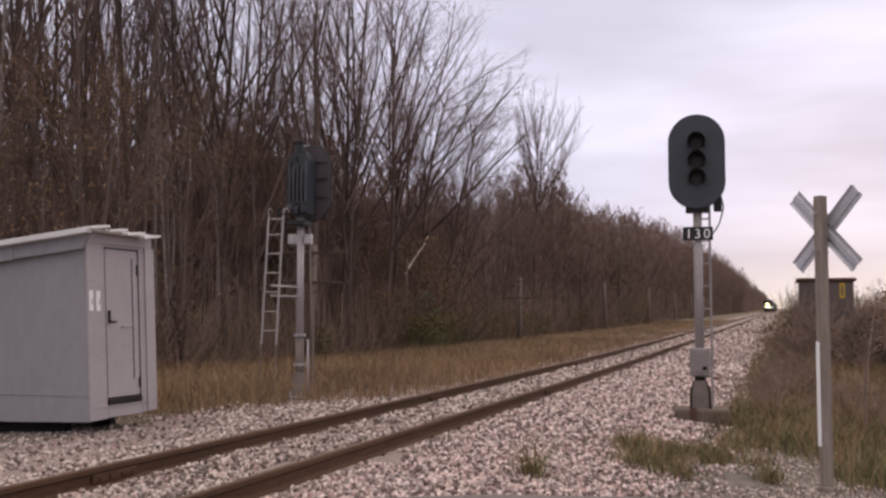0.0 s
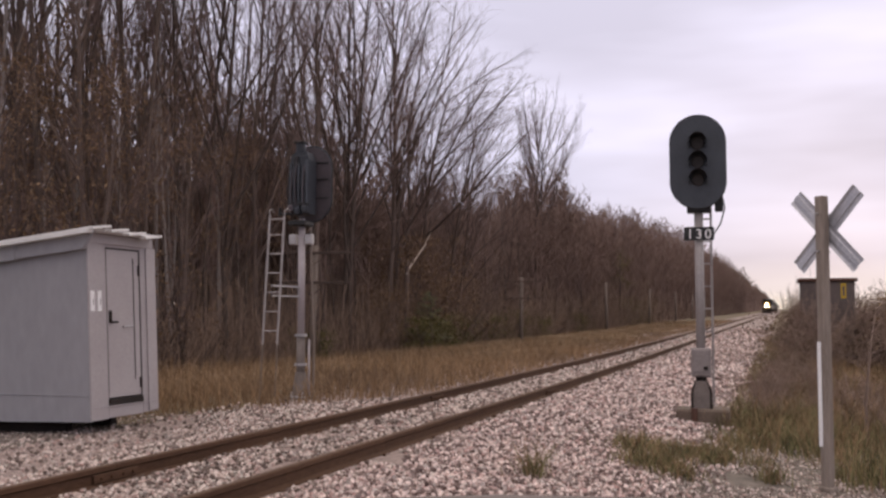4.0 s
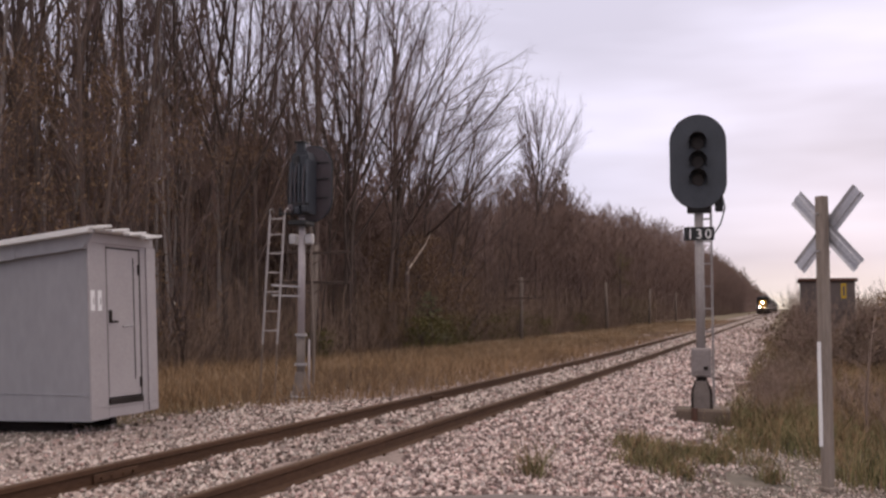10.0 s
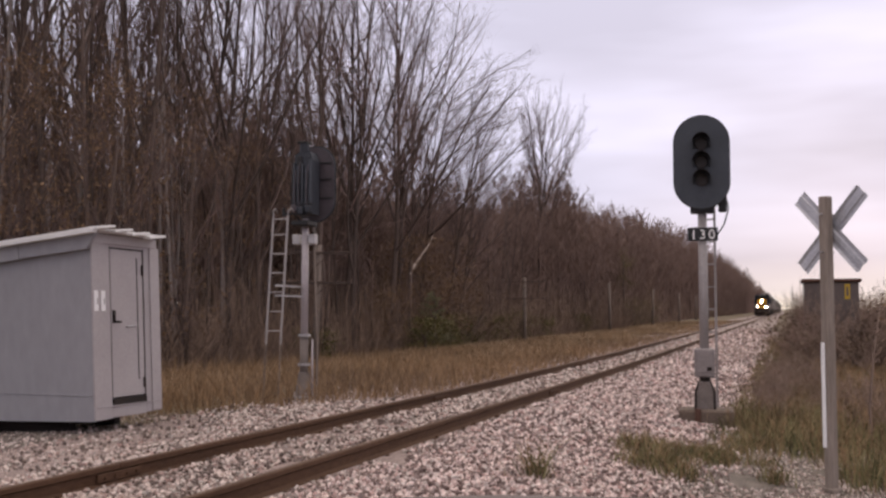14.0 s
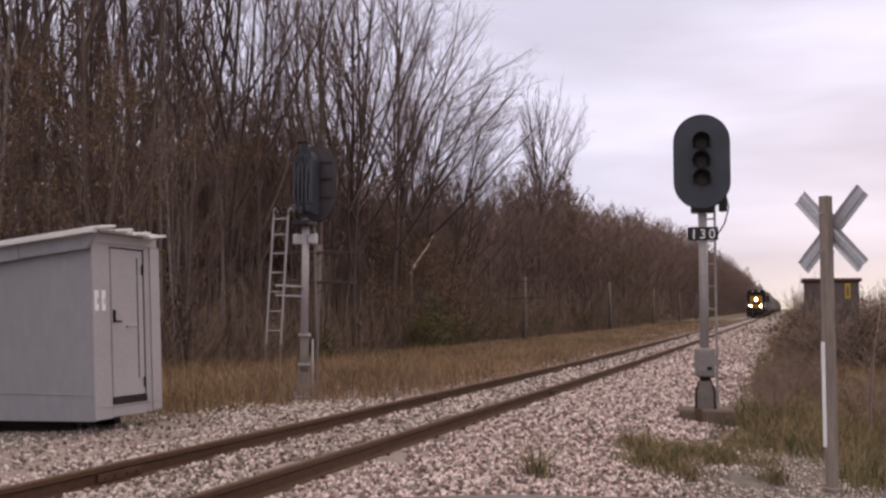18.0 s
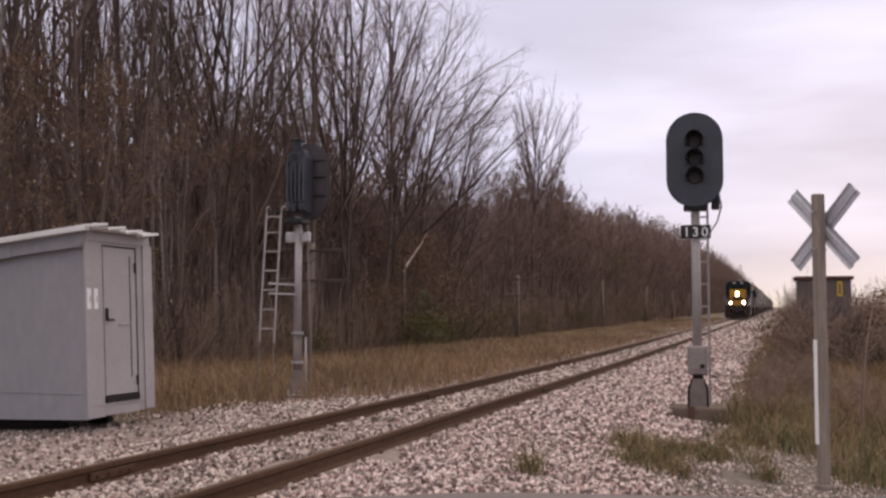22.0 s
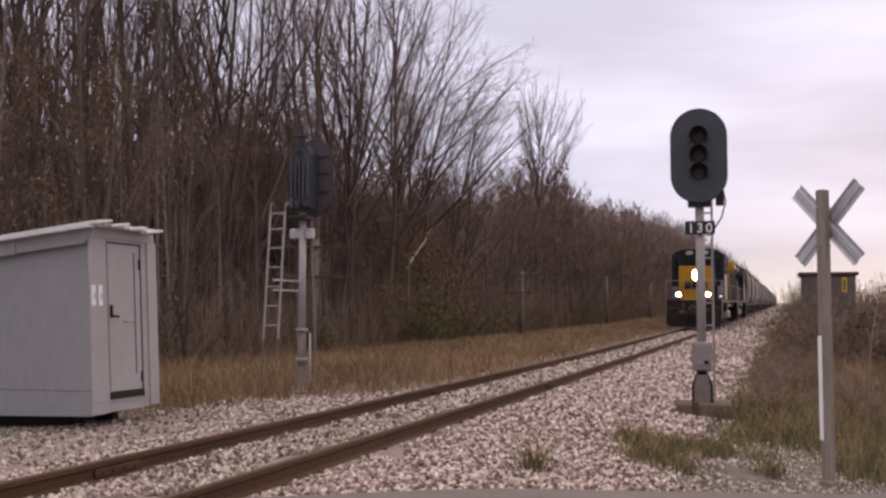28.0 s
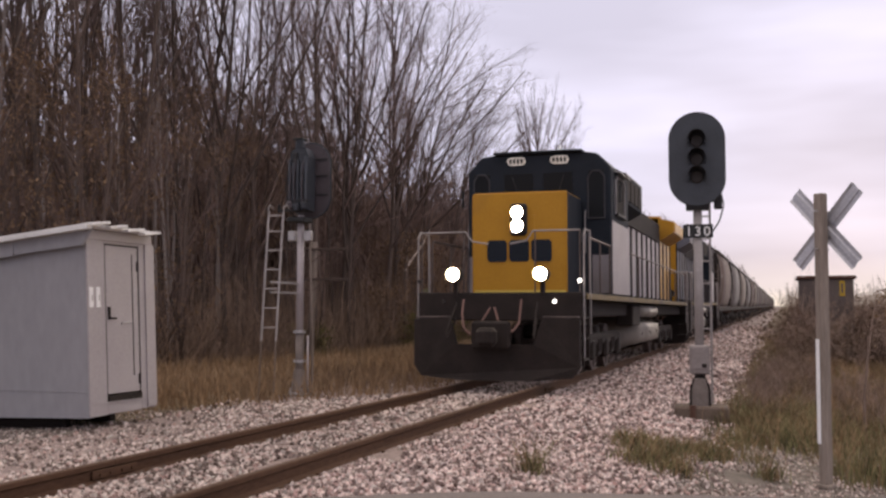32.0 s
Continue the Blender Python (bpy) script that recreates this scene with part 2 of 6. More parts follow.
    "bungalow": surf("grey_brown_cabin", (0.085, 0.068, 0.063), (0.14, 0.113, 0.104), 0.7, 1.5, 0.1),
    "signyellow": surf("yellow_sign", (0.45, 0.29, 0.02), (0.55, 0.36, 0.04), 0.6, 2.0, 0.0),
    "deadleaf": surf("dead_leaves", (0.085, 0.058, 0.042), (0.21, 0.15, 0.105), 0.9, 2.0, 0.0, island=0.6),
    "polewood": surf("grey_pole_timber", (0.105, 0.085, 0.072), (0.225, 0.183, 0.156), 0.95, 3.0, 0.4, stretch=(6, 6, 0.4)),
    "paleleaf": surf("pale_dead_limb", (0.36, 0.29, 0.24), (0.5, 0.42, 0.36), 0.9, 3.0, 0.2),
}
# crushed stone comes in grey, pink and nearly white pieces
for key, dim in (("stone", (1.0, 1.0, 1.0)), ("stone_one", (1.0, 1.0, 1.0)), ("darker_stone", (0.86, 0.885, 0.865))):
    ramp = [n for n in M[key].node_tree.nodes if n.bl_idname == "ShaderNodeValToRGB"][0].color_ramp
    ramp.elements[1].color = (0.77 * dim[0], 0.635 * dim[1], 0.585 * dim[2], 1)
    for at, tint in ((0.40, (0.28, 0.225, 0.205)), (0.47, (0.51, 0.335, 0.305)), (0.53, (0.37, 0.33, 0.305)), (0.60, (0.61, 0.445, 0.405)), (0.66, (0.51, 0.46, 0.42))):
        x = ramp.elements.new(at)
        x.color = (*(v * d for v, d in zip(tint, dim)), 1)


# ---- mesh helpers ----
def mesh_ob(name, bm, material, smooth=False):
    me = bpy.data.meshes.new(name)
    bm.to_mesh(me)
    bm.free()
    me.materials.append(material)
    if smooth:
        me.polygons.foreach_set("use_smooth", [True] * len(me.polygons))
    return new(name, me)


def part(name, bm, material, parent, label="", smooth=False):
    """One mesh under a thing or a part."""
    ob = mesh_ob(name, bm, material, smooth)
    ob.parent = parent
    if label:
        ob["label"] = label
    return ob


def thing(name, m, label, category, group="", kind=""):
    ob = new(name)
    ob.empty_display_size = 0.2
    ob.matrix_basis = m
    return tagged(ob, label, category, group, kind)


def raw(name, verts, faces, material, parent=None, smooth=False):
    me = bpy.data.meshes.new(name)
    me.from_pydata(verts, [], faces)
    me.materials.append(material)
    if smooth:
        me.polygons.foreach_set("use_smooth", [True] * len(me.polygons))
    ob = new(name, me)
    ob.parent = parent
    return ob


def box(size, at=(0, 0, 0), bev=0.01, rot=None, bm=None):
    """A box with softened edges, added to bm."""
    bm = bm or bmesh.new()
    tmp = bmesh.new()
    bmesh.ops.create_cube(tmp, size=1.0)
    bmesh.ops.scale(tmp, vec=size, verts=tmp.verts)
    if bev:
        bmesh.ops.bevel(tmp, geom=tmp.edges[:], offset=min(bev, min(size) * 0.45), segments=1, affect="EDGES")
    m = Matrix.Translation(at) @ (rot.to_4x4() if rot else Matrix.Identity(4))
    bmesh.ops.transform(tmp, matrix=m, verts=tmp.verts)
    join(bm, tmp)
    return bm


def join(bm, tmp):
    made = {v: bm.verts.new(v.co) for v in tmp.verts}
    for f in tmp.faces:
        bm.faces.new([made[v] for v in f.verts])
    tmp.free()


def rod(p, q, r, r2=None, n=10, bm=None):
    """A round bar from p to q with closed ends."""
    bm = bm or bmesh.new()
    p, q = Vector(p), Vector(q)
    d = (q - p).normalized()
    side = d.orthogonal().normalized()
    up = d.cross(side)
    r2 = r if r2 is None else r2
    a, b = [], []
    for i in range(n):
        w = 2 * math.pi * i / n
        o = side * math.cos(w) + up * math.sin(w)
        a.append(bm.verts.new(p + o * r))
        b.append(bm.verts.new(q + o * r2))
    for i in range(n):
        j = (i + 1) % n
        bm.faces.new((a[i], a[j], b[j], b[i]))
    bm.faces.new(a[::-1])
    bm.faces.new(b)
    return bm


def pipe(points, r, n=6, bm=None):
    bm = bm or bmesh.new()
    for p, q in zip(points, points[1:]):
        rod(p, q, r, n=n, bm=bm)
    return bm


def slab(outline, y0, y1, bm=None, axis="y"):
    """An outline of (x, z) pulled from y0 to y1 (axis y), or of (y, z) pulled along x (axis x), or of (x, y) along z (axis z)."""
    bm = bm or bmesh.new()
    def at(u, v, w):
        return (u, w, v) if axis == "y" else (w, u, v) if axis == "x" else (u, v, w)
    a = [bm.verts.new(at(u, v, y0)) for u, v in outline]
    b = [bm.verts.new(at(u, v, y1)) for u, v in outline]
    n = len(outline)
    for i in range(n):
        j = (i + 1) % n
        bm.faces.new((a[i], a[j], b[j], b[i]))
    bm.faces.new(a[::-1])
    bm.faces.new(b)
    bmesh.ops.recalc_face_normals(bm, faces=bm.faces)
    return bm


def tube(V, F, pts, radii, n):
    """A tapered tube along points, appended to lists; it ends in a point where the last radius is zero."""
    base = len(V)
    prev = None
    side = None
    for i, p in enumerate(pts):
        d = (pts[min(i + 1, len(pts) - 1)] - pts[max(i - 1, 0)]).normalized()
        if side is None:
            side = d.orthogonal().normalized()
        side = (side - d * side.dot(d)).normalized()
        up = d.cross(side)
        if radii[i] <= 0:
            V.append(tuple(p))
            k = len(V) - 1
            for j in range(n):
                F.append((prev + j, prev + (j + 1) % n, k))
            return
        ring = len(V)
        for j in range(n):
            w = 2 * math.pi * j / n
            V.append(tuple(p + (side * math.cos(w) + up * math.sin(w)) * radii[i]))
        if prev is not None:
            for j in range(n):
                F.append((prev + j, prev + (j + 1) % n, ring + (j + 1) % n, ring + j))
        prev = ring


# ---- ground ----
PROFILE = [(-400, -0.3), (-60, -0.6), (-16, -0.35), (-8, -0.24), (-4.6, -0.15), (-3.2, -0.13), (-2.4, -0.07), (-1.6, -0.01), (1.6, -0.01), (2.1, -0.05),
           (3.6, -0.24), (4.7, -0.36), (5.5, -0.43), (7.6, -0.58), (10, -0.52), (16, -0.5), (60, -0.5), (400, -0.3)]


def rise(y):
    """The line climbs gently further along."""
    t = max(0.0, y - 22.0)
    return 0.0062 * t * t / (t + 14.0)


def gz(x, y):
    u = x - TRACK_X
    z = float(np.interp(u, [p[0] for p in PROFILE], [p[1] for p in PROFILE]))
    return z + rise(y) + 0.025 * noise.noise((x * 0.7, y * 0.7, 0)) * (0.4 if abs(u) < 2 else 1.0)


def make_ground():
    us = sorted({-3000, -1500, -700, -400, -200, -120, -80, -60, -45, -35, -28, -22, -18, *np.arange(-16, 14, 0.5), 16, 20, 26, 35, 50, 80, 120, 200, 400, 700, 1500, 3000})
    ys = sorted({-3000, -1000, -300, -100, -50, -25, -12, *np.arange(-8, 34, 0.7), *np.arange(34, 80, 3), 85, 100, 120, 150, 200, 260, 340, 450, 600, 900, 1500, 3000, 4500})
    V = [(u + TRACK_X, y, gz(u + TRACK_X, y) if abs(u) < 400 else -0.3 + rise(y)) for y in ys for u in us]
    w = len(us)
    F = [(j * w + i, j * w + i + 1, (j + 1) * w + i + 1, (j + 1) * w + i) for j in range(len(ys) - 1) for i in range(w - 1)]
    tagged(raw("ground", V, F, M["earth"], smooth=True), "brown earth with dry grass thatch beside the railway", "ground", kind="structure")
    # the stone bed lies on the earth along the track
    V, F = [], []
    us = [-4.5, -3.9, -3.2, -2.4, -1.6, -0.8, 0, 0.8, 1.6, 2.1, 2.7, 3.3, 3.9]
    ys = [*np.arange(-20, 60, 1.0), 70, 90, 120, 160, 220, 300, 420, 600, 900, 1500]
    for y in ys:
        for i, u in enumerate(us):
            edge = i in (0, len(us) - 1)
            wob = 0.35 * noise.noise((y * 0.5, i * 9.1, 3)) if edge else 0
            x = u + wob + TRACK_X
            V.append((x, y, gz(x, y) + (-0.03 if edge else 0.02)))
    w = len(us)
    F = [(j * w + i, j * w + i + 1, (j + 1) * w + i + 1, (j + 1) * w + i) for j in range(len(ys) - 1) for i in range(w - 1)]
    return tagged(raw("ballast", V, F, M["ballast"], smooth=True), "pinkish grey crushed stone bed under the railway track", "ballast", kind="structure")


ROAD_A, ROAD_B = Vector((-4.3, 6.05)), Vector((0.45, 10.9))


def beyond_road(x, y, margin=0.0):
    d = (ROAD_B - ROAD_A).normalized()
    n = Vector((-d.y, d.x))
    return (Vector((x, y)) - ROAD_A).dot(n) > margin


def make_road():
    """The worn road crosses the track aslant, level with the rails there."""
    d = (ROAD_B - ROAD_A).normalized()
    n = Vector((d.y, -d.x))
    V, F = [], []
    us = [*np.arange(-14, 20, 0.6), 26, 40, 80]
    ws = [0, 0.25, 0.6, 1.5, 3, 5, 7, 8.5, 9]
    for u in us:
        for k, w in enumerate(ws):
            wob = 0.12 * noise.noise((u * 0.8, 0, 5)) if k == 0 else 0
            p = ROAD_A + d * u + n * (w + wob)
            t = abs(p.x - TRACK_X)
            z = max(float(np.interp(t, [0, 1.0, 2.5, 5.5, 14], [0.145, 0.145, 0.05, -0.36, -0.42])), gz(p.x, p.y) + 0.02)
            V.append((p.x, p.y, z - (0.12 if k in (0, len(ws) - 1) else 0)))
    m = len(ws)
    F = [(j * m + i, (j + 1) * m + i, (j + 1) * m + i + 1, j * m + i + 1) for j in range(len(us) - 1) for i in range(m - 1)]
    F = [f[::-1] for f in F]
    tagged(raw("road", V, F, M["asphalt"], smooth=True), "worn grey asphalt road over the level crossing", "road", kind="structure")


def make_track():
    out = [(-0.07, 0.0), (0.07, 0.0), (0.07, 0.012), (0.012, 0.035), (0.012, 0.115), (0.036, 0.128), (0.036, 0.163), (0.028, 0.17), (-0.028, 0.17), (-0.036, 0.163),
           (-0.036, 0.128), (-0.012, 0.115), (-0.012, 0.035), (-0.07, 0.012)]
    track = thing("railway_track", pose(TRACK_X, 0, 0), "single railway track with rusty rails on weathered wooden ties", "railway track", kind="structure")
    joints = {-1: [-30, 7.55, 16.2, 28.1, 60, 120, 200, 320, 1400], 1: [-30, 6.2, 18.1, 30.0, 60, 120, 200, 320, 1400]}

    def run(outline, a, b):
        """An outline pulled along the grade."""
        bm = bmesh.new()
        k = max(1, int((b - a) / 10))
        rings = []
        for i in range(k + 1):
            y = a + (b - a) * i / k
            rings.append([bm.verts.new((u, y, v + rise(y))) for u, v in outline])
        m = len(outline)
        for p, q in zip(rings, rings[1:]):
            for i in range(m):
                bm.faces.new((p[i], p[(i + 1) % m], q[(i + 1) % m], q[i]))
        bm.faces.new(rings[0][::-1])
        bm.faces.new(rings[-1])
        bmesh.ops.recalc_face_normals(bm, faces=bm.faces)
        return bm

    for s in (-1, 1):
        for a, b in zip(joints[s], joints[s][1:]):
            rail = part("rail", run([(s * 0.752 + u, v) for u, v in out], a + 0.004, b - 0.004), M["rail"], track)
            part("running_surface", run([(s * 0.752 + u, v) for u, v in ((-0.025, 0.1695), (0.025, 0.1695), (0.025, 0.1735), (-0.025, 0.1735))], a + 0.006, b - 0.006), M["railhead"], rail, "worn brown running surface")
        for y in joints[s][1:5]:
            z = 0.075 + rise(y)
            bar = box((0.025, 0.62, 0.075), (s * 0.752 + 0.028, y, z), 0.006)
            box((0.025, 0.62, 0.075), (s * 0.752 - 0.028, y, z), 0.006, bm=bar)
            for k in (-0.22, -0.08, 0.08, 0.22):
                rod((s * 0.752 - 0.06, y + k, z), (s * 0.752 + 0.06, y + k, z), 0.014, n=6, bm=bar)
            part("joint_bar", bar, M["rail"], track)
    tie = box((2.6, 0.22, 0.16), (0, 0, -0.075), 0.012)
    first = part("tie", tie, M["tie"], track)
    tps = []
    for s in (-1, 1):
        plate = box((0.33, 0.19, 0.012), (s * 0.752, 0, 0.008), 0)
        for k in (-0.1, 0.1):
            box((0.03, 0.03, 0.03), (s * 0.752 + k, 0.05, 0.02), 0, bm=plate)
        tps.append(part("tie_plate", plate, M["rail"], first))
    first.location = (0, -4, 0)
    for i in range(1, 130):
        y = -4 + i * 0.53
        t = first.copy()
        scene.collection.objects.link(t)
        t.location = (random.uniform(-0.04, 0.04), y, rise(y) + random.uniform(-0.012, 0.006))
        t.rotation_euler[2] = random.uniform(-0.02, 0.02)
        for tp in tps if i < 90 else ():
            q = tp.copy()
            scene.collection.objects.link(q)
            q.parent = t
    return track


# ---- shed ----
def make_shed():
    """The shed is racked a little towards the road; the door side runs along the track."""
    shed = thing("equipment_shed", pose(-8.62, 11.28, 0.03), "pale grey painted plywood shed with a shallow roof and narrow door", "shed")
    L, W = 3.4, 1.51            # from the track's side outwards, and along the track
    hi, lo = 2.38, 2.02
    d0, d1 = 0.40, 1.17         # the doorway, along the track
    z0, z1 = 0.205, 2.335
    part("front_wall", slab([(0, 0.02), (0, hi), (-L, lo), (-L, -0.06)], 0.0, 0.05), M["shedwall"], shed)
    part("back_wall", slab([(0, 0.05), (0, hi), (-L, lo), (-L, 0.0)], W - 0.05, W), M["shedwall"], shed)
    part("wall_board", box((0.05, d0 - 0.054, hi - 0.03), (-0.025, 0.052 + (d0 - 0.054) / 2, hi / 2 + 0.015), 0.004), M["shedside"], shed)
    part("wall_board", box((0.05, W - d1 - 0.054, hi - 0.05), (-0.025, (W - 0.052 + d1 + 0.002) / 2, hi / 2 + 0.025), 0.004), M["shedside"], shed)
    part("wall_board", box((0.05, d1 - d0, z0 - 0.04), (-0.025, (d0 + d1) / 2, (z0 + 0.04) / 2), 0.004), M["shedside"], shed)
    part("wall_board", box((0.05, d1 - d0, hi - z1), (-0.025, (d0 + d1) / 2, (hi + z1) / 2), 0.004), M["shedside"], shed)
    part("far_wall", box((0.05, W - 0.104, lo - 0.02), (-L + 0.03, W / 2, lo / 2 + 0.01), 0.004), M["shedwall"], shed)
    part("floor_panel", box((L - 0.12, W - 0.12, 0.05), (-L / 2, W / 2, 0.07), 0), M["tie"], shed)
    dm, dw = (d0 + d1) / 2, d1 - d0 - 0.05
    door = part("door", box((0.035, dw, z1 - z0 - 0.12), (-0.024, dm, (z0 + z1) / 2 + 0.04), 0.008), M["shedside"], shed, "narrow grey door with a dark sill")
    part("door_jamb", box((0.03, 0.022, z1 - z0), (-0.026, d0 + 0.0115, (z0 + z1) / 2), 0.003), M["under"], shed)
    part("door_jamb", box((0.03, 0.022, z1 - z0), (-0.026, d1 - 0.0115, (z0 + z1) / 2), 0.003), M["under"], shed)
    part("door_head", box((0.03, d1 - d0 - 0.05, 0.02), (-0.026, dm, z1 - 0.011), 0.003), M["under"], shed)
    part("door_sill", box((0.05, dw + 0.03, 0.085), (-0.005, dm, z0 + 0.044), 0.006), M["under"], shed, "dark door sill")
    part("panel_groove", box((0.006, 0.016, z1 - z0 - 0.45), (-0.0045, d1 - 0.16, (z0 + z1) / 2 + 0.1), 0), M["under"], door)
    hd = box((0.025, 0.045, 0.17), (0.006, d0 + 0.07, 1.40), 0.004)
    rod((0.03, d0 + 0.06, 1.33), (0.03, d0 + 0.19, 1.33), 0.014, n=8, bm=hd)
    part("handle", hd, M["under"], door, "dark lever handle")
    part("pull_bar", rod((0.004, dm - 0.04, 1.26), (0.004, dm + 0.2, 1.275), 0.013, n=6), M["galv"], door)
    for z in (0.48, 2.05):
        part("hinge", rod((0.004, d1 - 0.045, z - 0.07), (0.004, d1 - 0.045, z + 0.07), 0.018, n=8), M["under"], door)
    for y in (0.07, 0.215):
        pl = part("notice_plate", box((0.008, 0.085, 0.27), (0.028, y, 1.61), 0.002), M["white"], shed, "small white notice plate")
        part("mark", box((0.004, 0.016, 0.08), (0.034, y + 0.016, 1.60), 0), M["alu"], pl)
    part("corner_board", box((0.022, 0.26, hi - 0.04), (0.0125, 0.131, hi / 2 + 0.01), 0.004), M["shedside"], shed)
    part("corner_board", box((0.022, 0.22, hi - 0.08), (0.0125, W - 0.112, hi / 2 + 0.03), 0.004), M["shedside"], shed)
    k = (hi - lo) / L
    # roof sheet, the deep fascia of the road side and the lapped edge of the door side
    part("roof", slab([(0.17, hi + 0.140), (0.17, hi + 0.175), (-L - 0.2, lo + 0.13), (-L - 0.2, lo + 0.09)], -0.2, W - 0.14), M["shedroof"], shed, "pale sheet roof with a bright edge")
    m = -1.05                   # the fascia is spliced here
    def edge(x, top):
        return (hi + 0.14 if top else hi - 0.10) + (x - (0.19 if top else 0.02)) * k * (1.02 if top else 0.98)
    part("fascia", slab([(0.02, edge(0.02, 0)), (0.19, edge(0.19, 1)), (m, edge(m, 1)), (m, edge(m, 0))], -0.10, -0.05), M["shedwall"], shed, "deep grey fascia board")
    part("fascia", slab([(m - 0.006, edge(m, 0) - 0.012), (m - 0.006, edge(m, 1)), (-L - 0.1, edge(-L - 0.1, 1)), (-L - 0.1, edge(-L - 0.1, 0) - 0.012)], -0.106, -0.05), M["shedwall"], shed, "deep grey fascia board")
    part("drip_edge", slab([(0.20, edge(0.19, 1) - 0.035), (0.20, edge(0.19, 1) + 0.01), (-L - 0.1, edge(-L - 0.1, 1) + 0.01), (-L - 0.1, edge(-L - 0.1, 1) - 0.035)], -0.215, -0.11), M["shedroof"], shed, "bright metal drip edge")
    part("eave_board", box((0.05, W - 0.06, 0.15), (0.004, W / 2 - 0.03, hi + 0.065), 0.006), M["shedside"], shed)
    # near-black strip draws the thin shadow below the roof edge
    part("eave_shadow", box((0.012, W - 0.12, 0.02), (0.036, W / 2 - 0.03, hi + 0.13), 0.003), M["under"], shed)
    n, lap = 4, (W + 0.02) / 4
    for i in range(n):
        part("roof_strip", box((0.12, lap + 0.01, 0.036), (0.20, -0.18 + (i + 0.5) * lap, hi + 0.185 - 0.017 * i), 0.006, Euler((radians(7), 0, 0)).to_matrix()), M["shedroof"], shed, "lapped edge of the roof sheet")
    # the lowest course of the cladding stands out a little
    part("wall_seam", box((L - 0.06, 0.012, 0.012), (-L / 2 - 0.03, -0.004, 0.36), 0.003), M["shedwall"], shed)
    part("wall_seam", box((0.01, W - 0.1, 0.012), (0.026, W / 2, 0.20), 0.003), M["shedside"], shed)
    # the skids' near-black colour carries the shadow beneath the floor
    for y in (0.34, W - 0.2):
        part("skid", box((L - 0.7, 0.14, 0.2), (-L / 2 - 0.25, y, -0.075), 0.012), M["under"], shed, "timber skid blackened for the shadow under the shed")
    for o in shed.children_recursive:
        for v in o.data.vertices:
            v.co.y -= 0.075 * v.co.z


# ---- signals ----
def oval(w, h, n=14):
    """An upright oval outline with half-round ends, in x and z."""
    r = w / 2
    pts = [(r * math.cos(a), h / 2 - r + r * math.sin(a)) for a in np.linspace(0, math.pi, n)]
    return pts + [(r * math.cos(a), -h / 2 + r + r * math.sin(a)) for a in np.linspace(math.pi, 2 * math.pi, n)]


def ladder(parent, x, y, z0, z1, w, lean, mat, step=0.36, first=0.3):
    for s in (-1, 1):
        part("stile", box((0.036, 0.018, math.hypot(z1 - z0, lean)), (x + s * w / 2, y - lean / 2, (z0 + z1) / 2), 0.003, Euler((math.atan2(lean, z1 - z0), 0, 0)).to_matrix()), mat, parent)
    z = z0 + first
    while z < z1 - 0.05:
        k = (z - z0) / (z1 - z0)
        part("rung", rod((x - w / 2, y - lean * k, z), (x + w / 2, y - lean * k, z), 0.014, n=6), mat, parent)
        z += step


def signal_head(s, z, turn):
    """Oval target with three hooded lamps and the housings behind it; the target faces -y."""
    head = part("target", slab(oval(0.84, 1.47), -0.10, -0.075), M["sigblack"], s, "dark oval target")
    head.location = (0, -0.06 if not turn else -0.20, z)
    o = oval(0.84, 1.47, 18)
    part("target_rim", pipe([(x, -0.088, q) for x, q in o] + [(o[0][0], -0.088, o[0][1])], 0.014), M["black"], head)
    for q in (0.29, 0.0, -0.28):
        hood = bmesh.new()
        n = 14
        for i in range(n):
            a0, a1 = math.radians(-35 + 250 * i / n), math.radians(-35 + 250 * (i + 1) / n)
            f = []
            for a, yy in ((a0, -0.1), (a1, -0.1), (a1, -0.1 - 0.30 * (0.45 + 0.55 * max(0, math.sin(a1)))), (a0, -0.1 - 0.30 * (0.45 + 0.55 * max(0, math.sin(a0))))):
                f.append(hood.verts.new((0.142 * math.cos(a), yy, q + 0.142 * math.sin(a))))
            hood.faces.new(f)
        bmesh.ops.remove_doubles(hood, verts=hood.verts, dist=0.0005)
        bmesh.ops.solidify(hood, geom=hood.faces, thickness=0.008)
        part("lamp_hood", hood, M["black"], head, "black lamp hood")
        part("lens", rod((0, -0.103, q), (0, -0.125, q), 0.105, 0.09, n=16), M["lens"], head, "unlit dark lens")
    return head


def make_signal(m, name, label):
    return thing(name, m, label, "railway signal", "pair of railway signals")


